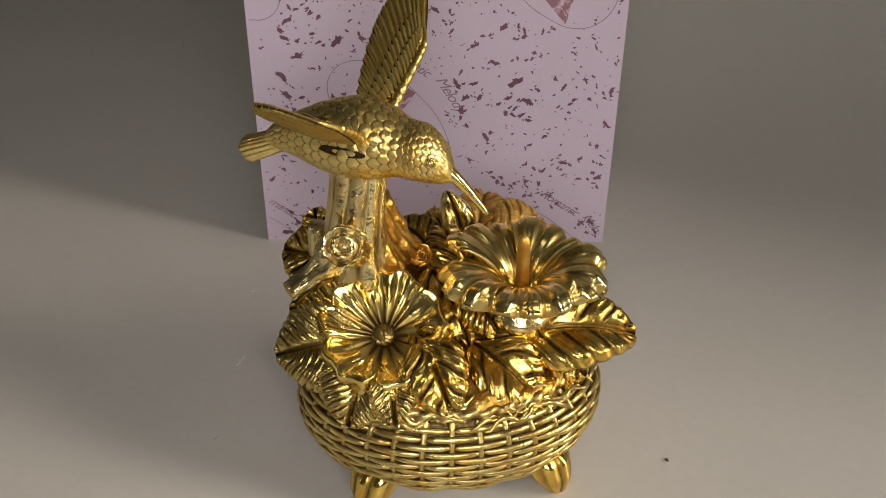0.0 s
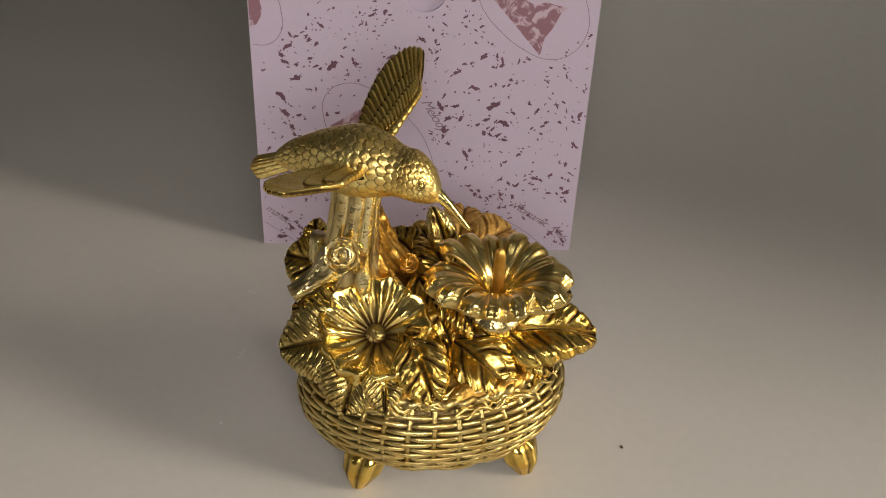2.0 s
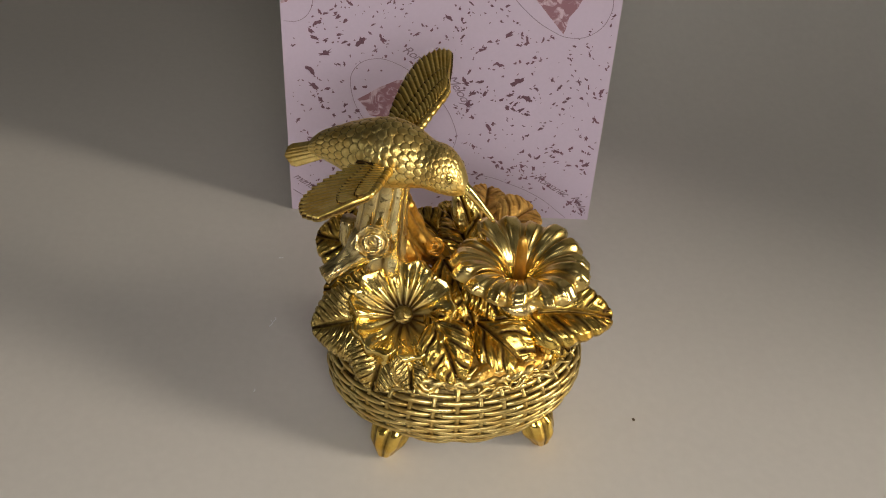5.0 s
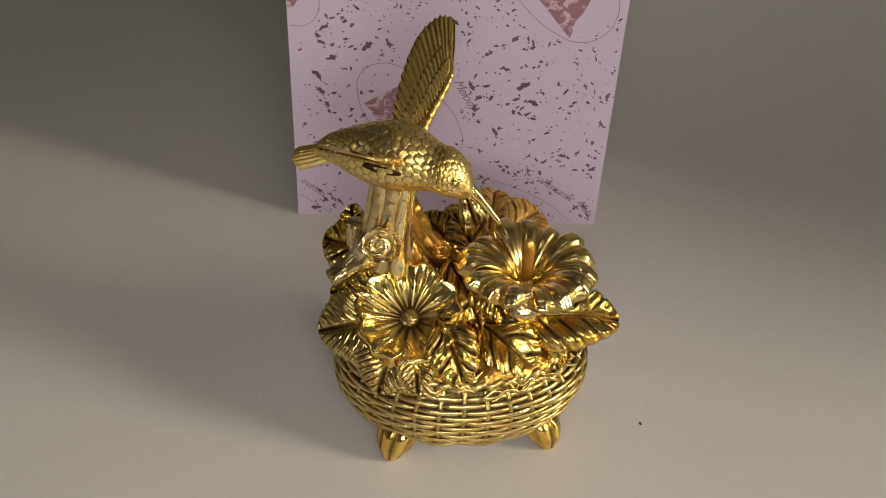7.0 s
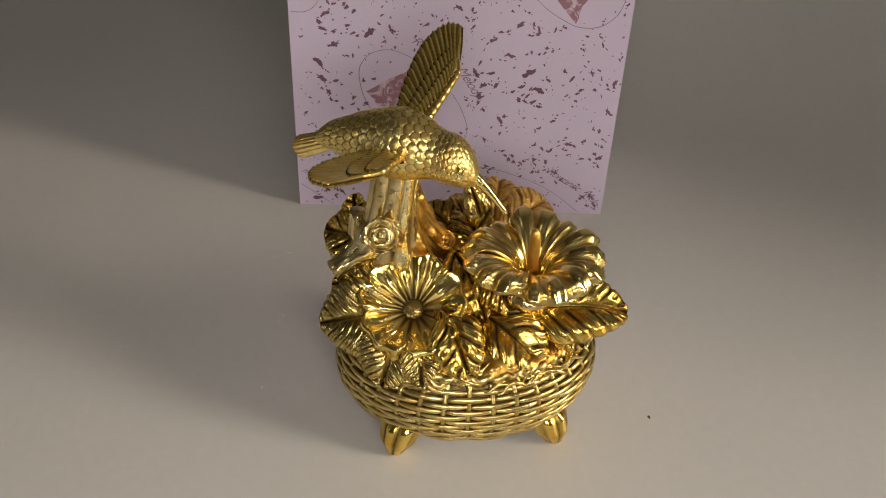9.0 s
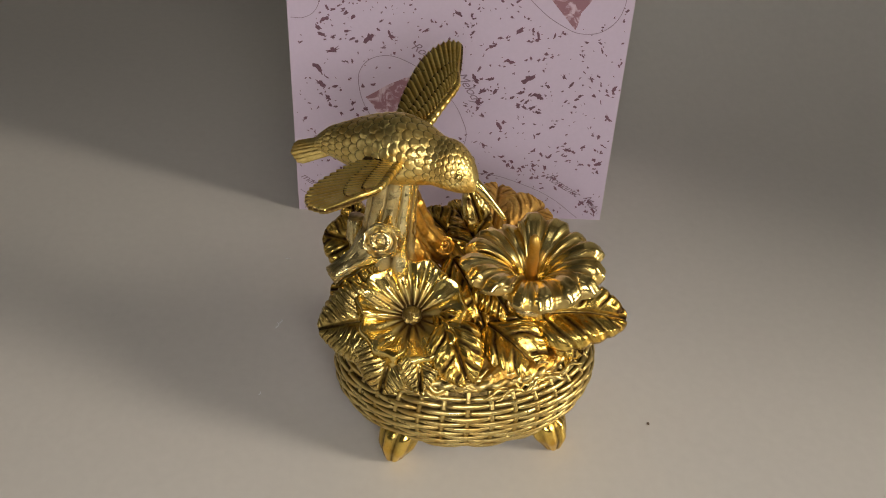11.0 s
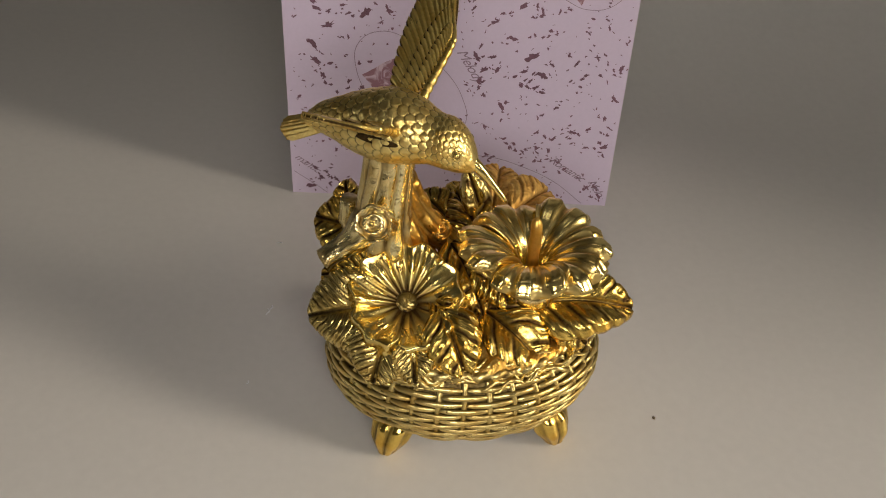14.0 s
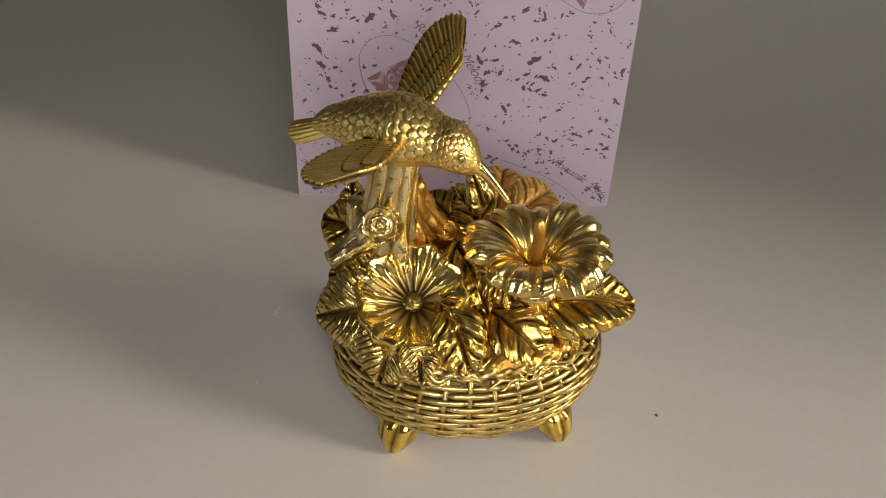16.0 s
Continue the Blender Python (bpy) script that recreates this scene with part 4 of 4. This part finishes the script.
            return a0 + x * (u * length) + y * (v * half) + z * h, 0.2 * smooth01((abs(v) - 0.85) / 0.15) + 0.1 * (1 - barb) ** 2
        bm = new_bm()
        slab(bm, 30, 10, top, lambda u, v, z=z: z * -0.0013)
        part("tail_feather", bm, GOLD_BIRD, bird)

    # eyes: a ring and a domed pupil on each side of the head
    for side in (-1, 1):
        u, v, w, rh, rw = 0.0238, -0.0050, -0.0036, 0.0066, 0.0066
        nrm = (SIDE * side * 0.93 + UP * 0.22 + AHEAD * 0.25).normalized()
        c = place(u, v, w) + nrm * (0.0064 if side < 0 else 0.0056)
        x, y, z = frame_of(nrm, AHEAD)
        bm = new_bm()
        prof = ((0.0016, -0.0012, 0.3), (0.0016, 0.0003, 0.3), (0.0013, 0.0006, 0.1), (0.00105, 0.0002, 0.9), (0.0009, 0.0004, 0.6), (0.0006, 0.0007, 0.1), (0.0002, 0.0009, 0.0))
        tube_grid(bm, [[(c + (x * math.cos(2 * math.pi * k / 20) + y * math.sin(2 * math.pi * k / 20)) * r + z * h, q) for k in range(20)] for r, h, q in prof])
        part("eye", bm, GOLD_PETAL, bird, "raised ringed eye")

        # no slot is cut: a dark raised disc stands for its shade where the wing's arm goes in
        bm = new_bm()
        cc = place(0.0012, -0.0022 + side * 0.0106, -0.0024)
        rows = []
        for i in range(5):
            f = i / 4
            s = (0.0, 1.0, 1.0, 0.85, 0.0)[i]
            d = (-0.0012, -0.0012, 0.0007, 0.0009, 0.0004)[i]
            rows.append([(cc + AHEAD * math.cos(2 * math.pi * k / 28) * 0.0068 * max(s, 0.02) + UP * math.sin(2 * math.pi * k / 28) * 0.0014 * max(s, 0.02) + SIDE * side * d, 0.9) for k in range(28)])
        tube_grid(bm, rows, cap=False)
        part("wing_slot_shade", bm, SLOT_SHADE, bird, "dark disc standing for the shaded slot at the wing joint")
    return bird


HINGE, HINGE_DROP = 0.0051, {1: -0.0036, -1: -0.0052}
# trailing edge from the flank to the tip, and the line the quills spring from; ahead, out
WING_TIPS = ((-0.0058, 0.0085), (-0.0070, 0.0145), (-0.0080, 0.0210), (-0.0086, 0.0278), (-0.0088, 0.0340), (-0.0084, 0.0398), (-0.0074, 0.0445), (-0.0054, 0.0486), (-0.0030, 0.0512), (0.0002, 0.0512))
WING_ROOTS = ((0.0010, 0.0050), (0.0026, 0.0060), (0.0040, 0.0080), (0.0050, 0.0110), (0.0058, 0.0145), (0.0064, 0.0180), (0.0069, 0.0215), (0.0073, 0.0250), (0.0075, 0.0275), (0.0074, 0.0295))


def build_wing(bird, side):
    """A wing in its own space: x ahead, y out along the span, hinged on its x axis."""
    bm = new_bm()

    def feather(a, b, half, lift, barbs, crown, drop=0.0, dark_tip=0.0):
        a, b = Vector((a[0], a[1] * side, lift)), Vector((b[0], b[1] * side, lift * 0.4 - drop))
        x = b - a
        length = x.length
        x.normalize()
        y = Vector((0, 0, 1)).cross(x).normalized()

        def top(u, v):
            hw = half * (0.60 + 0.40 * smooth01(u * 1.6)) * math.sqrt(max(0.02, 1 - max(0.0, (u - 0.88) / 0.12) ** 2.2))
            barb = abs(math.sin(u * length * 1500 + abs(v) * 2.5))
            h = crown * (1 - abs(v) ** 1.7) + barbs * barb
            # each feather's edges are coloured dark, parting it from the next
            return a + x * (u * length) + y * (v * hw) + Vector((0, 0, h)), 0.97 * smooth01((abs(v) - 0.36) / 0.50) + 0.12 * (1 - barb) ** 2 + dark_tip * smooth01((u - 0.90) / 0.10)
        slab(bm, 26, 12, top, lambda u, v: Vector((0, 0, -0.0007)))

    def between(line, f):
        f = min(f, len(line) - 1.0)
        i = min(int(f), len(line) - 2)
        return [line[i][c] + (line[i + 1][c] - line[i][c]) * (f - i) for c in (0, 1)]

    quills = 17
    for k in range(quills):
        f = k * 9 / (quills - 1)
        feather(between(WING_ROOTS, f), between(WING_TIPS, f), 0.00150 + 0.00035 * f / 9, 0.0001 + 0.00012 * (k % 2), 0.00008, 0.00105)
    # a row of long coverts over the quills, and a short dense one along the leading edge
    for row, (near, reach, count, half, lift) in enumerate(((0.03, 0.50, 16, 0.00135, 0.00100), (0.0, 0.22, 17, 0.00125, 0.00185))):
        for k in range(count):
            f = (k + 0.25 + 0.5 * (row % 2)) * 8.8 / count
            r, t = between(WING_ROOTS, f), between(WING_TIPS, f)
            a = [r[c] + (t[c] - r[c]) * near for c in (0, 1)]
            b = [r[c] + (t[c] - r[c]) * reach for c in (0, 1)]
            feather(a, b, half, lift - 0.0004, 0.00008, 0.00075, -0.6 * lift - 0.0005, 0.1)
    # leading edge with a beaded ridge
    lead = smooth_line([(x, y * side, z) for x, y, z in ((0.0050, -0.0030, 0.0003), (0.0060, 0.0060, 0.0010), (0.0068, 0.0120, 0.0014), (0.0077, 0.0190, 0.0015), (0.0085, 0.0260, 0.0014), (0.0080, 0.0305, 0.0011), (0.0052, 0.0370, 0.0007), (0.0032, 0.0440, 0.0005), (0.0012, 0.0505, 0.0003))], 110)
    sweep(bm, lead, lambda f: (0.00135 - 0.0008 * f) * (1 + 0.32 * abs(math.sin(f * 52)) * (f < 0.58)), 12, lambda f, b: 0.05 + 0.5 * (abs(math.sin(f * 52)) < 0.25) * (f < 0.58))
    # arm that goes into the body
    box = [(0.0066, -0.0045 * side), (-0.0046, -0.0045 * side), (-0.0052, 0.0080 * side), (0.0068, 0.0080 * side)]
    lay = bm.verts.layers.float["dark_share"]
    lo = [bm.verts.new((x, y, -0.0012)) for x, y in box]
    hi = [bm.verts.new((x, y, 0.0007)) for x, y in box]
    for v in lo + hi:
        v[lay] = 0.3
    bm.faces.new(lo)
    bm.faces.new(hi)
    for i in range(4):
        bm.faces.new((lo[i], lo[(i + 1) % 4], hi[(i + 1) % 4], hi[i]))
    bmesh.ops.recalc_face_normals(bm, faces=bm.faces)
    for f in bm.faces:
        f.smooth = True
    me = bpy.data.meshes.new("wing")
    bm.to_mesh(me)
    bm.free()
    me.materials.append(GOLD_WING)
    return from_mesh("wing", me, bird, BIRD + SIDE * HINGE * side + UP * HINGE_DROP[side], "feathered gold wing, raised and beating")


build_basket()
build_feet()
build_leaves()
build_small_bloom()
hibiscus = build_hibiscus()
build_trunk()
bird = build_bird()
wing_far = build_wing(bird, 1)
wing_near = build_wing(bird, -1)


# ---- crumbs and lint on the sheet ----
def bit(name, x, y, size, mat, label, category):
    bm = new_bm()
    bmesh.ops.create_icosphere(bm, subdivisions=2, radius=size)
    for v in bm.verts:
        v.co *= 1 + 0.5 * noise.noise(v.co * 900 + Vector((x * 100, y * 100, 0)))
        v.co.x *= 0.7
        v.co.z *= 0.5
        v.co += Vector((x, y, size * 0.40))
    tagged(part(name, bm, mat, None, at=(x, y, 0)), label, category)


bit("crumb", 0.0740, -0.0280, 0.0008, CRUMB_DARK, "tiny dark brown crumb lying on the grey sheet", "crumb")


def lint(points, name="lint"):
    bm = new_bm()
    pts = smooth_line([(x, y, 0.0004) for x, y in points], 12)
    sweep(bm, pts, lambda f: 0.00022, 6, lambda f, b: 0.0)
    at = (points[0][0], points[0][1], 0)
    tagged(part(name, bm, LINT_WHITE, None, at=at), "short white thread of lint on the grey sheet", "lint", group="lint on the sheet")


lint([(-0.0700, 0.0170), (-0.0690, 0.0190), (-0.0697, 0.0205)])
lint([(-0.0688, 0.0200), (-0.0680, 0.0215), (-0.0684, 0.0225)])
lint([(-0.0720, 0.0620), (-0.0710, 0.0623), (-0.0700, 0.0621)])
lint([(-0.0710, -0.0200), (-0.0705, -0.0192), (-0.0708, -0.0185)])


# ---- what moves ----
WING_ANGLES = (
    (0.0, 29.5), (0.3, 23.5), (0.6, 10.5), (0.9, 4.8), (1.2, 3.3), (1.5, 5.6), (1.8, 10.0), (2.1, 16.0), (2.4, 20.0), (2.7, 23.0),
    (3.0, 26.5), (3.3, 30.5), (3.6, 26.5), (3.9, 14.0), (4.2, 5.5), (4.6, 3.2), (5.0, 6.5), (5.4, 13.5), (5.8, 20.0), (6.2, 25.0),
    (6.5, 27.5), (6.8, 28.8), (7.1, 26.0), (7.4, 13.5), (7.7, 5.0), (8.0, 2.8), (8.3, 3.3), (8.6, 6.5), (8.9, 12.5), (9.2, 17.5),
    (9.6, 23.0), (10.0, 27.0), (10.3, 28.0), (10.6, 23.0), (10.9, 11.0), (11.2, 4.6), (11.5, 3.4), (11.9, 4.6), (12.2, 9.0), (12.5, 13.5),
    (12.8, 17.5), (13.1, 21.0), (13.5, 26.0), (13.9, 28.0), (14.2, 24.5), (14.6, 13.0), (14.9, 4.6), (15.2, 2.2), (15.5, 2.6), (15.8, 6.5),
    (16.0, 10.2))
# each wing's swing is fitted to the camera's view: share of the angle, and what it adds
WING_SWING = {1: (1.0, 5.0), -1: (1.06, 4.5)}
BLOOM_TURN = ((0.0, 0.0), (2.0, -12.4), (4.0, -24.8), (6.0, -37.1), (8.0, -49.3), (10.0, -61.4), (12.0, -73.2), (14.0, -84.6), (16.0, -95.6))


def motions():
    for wing, side in ((wing_far, 1), (wing_near, -1)):
        hinge = SIDE * HINGE * side + UP * HINGE_DROP[side]
        walk(wing, [(t, Matrix.Translation(hinge) @ pose(0, 0, 0, 0, 0, BIRD_YAW) @ pose(0, 0, 0, side * (a * WING_SWING[side][0] + WING_SWING[side][1]))) for t, a in WING_ANGLES])
    spot = HIB - ORIGIN[figurine.name]
    walk(hibiscus, [(t, Matrix.Translation(spot) @ pose(0, 0, 0, 0, 0, a)) for t, a in BLOOM_TURN])


motions()
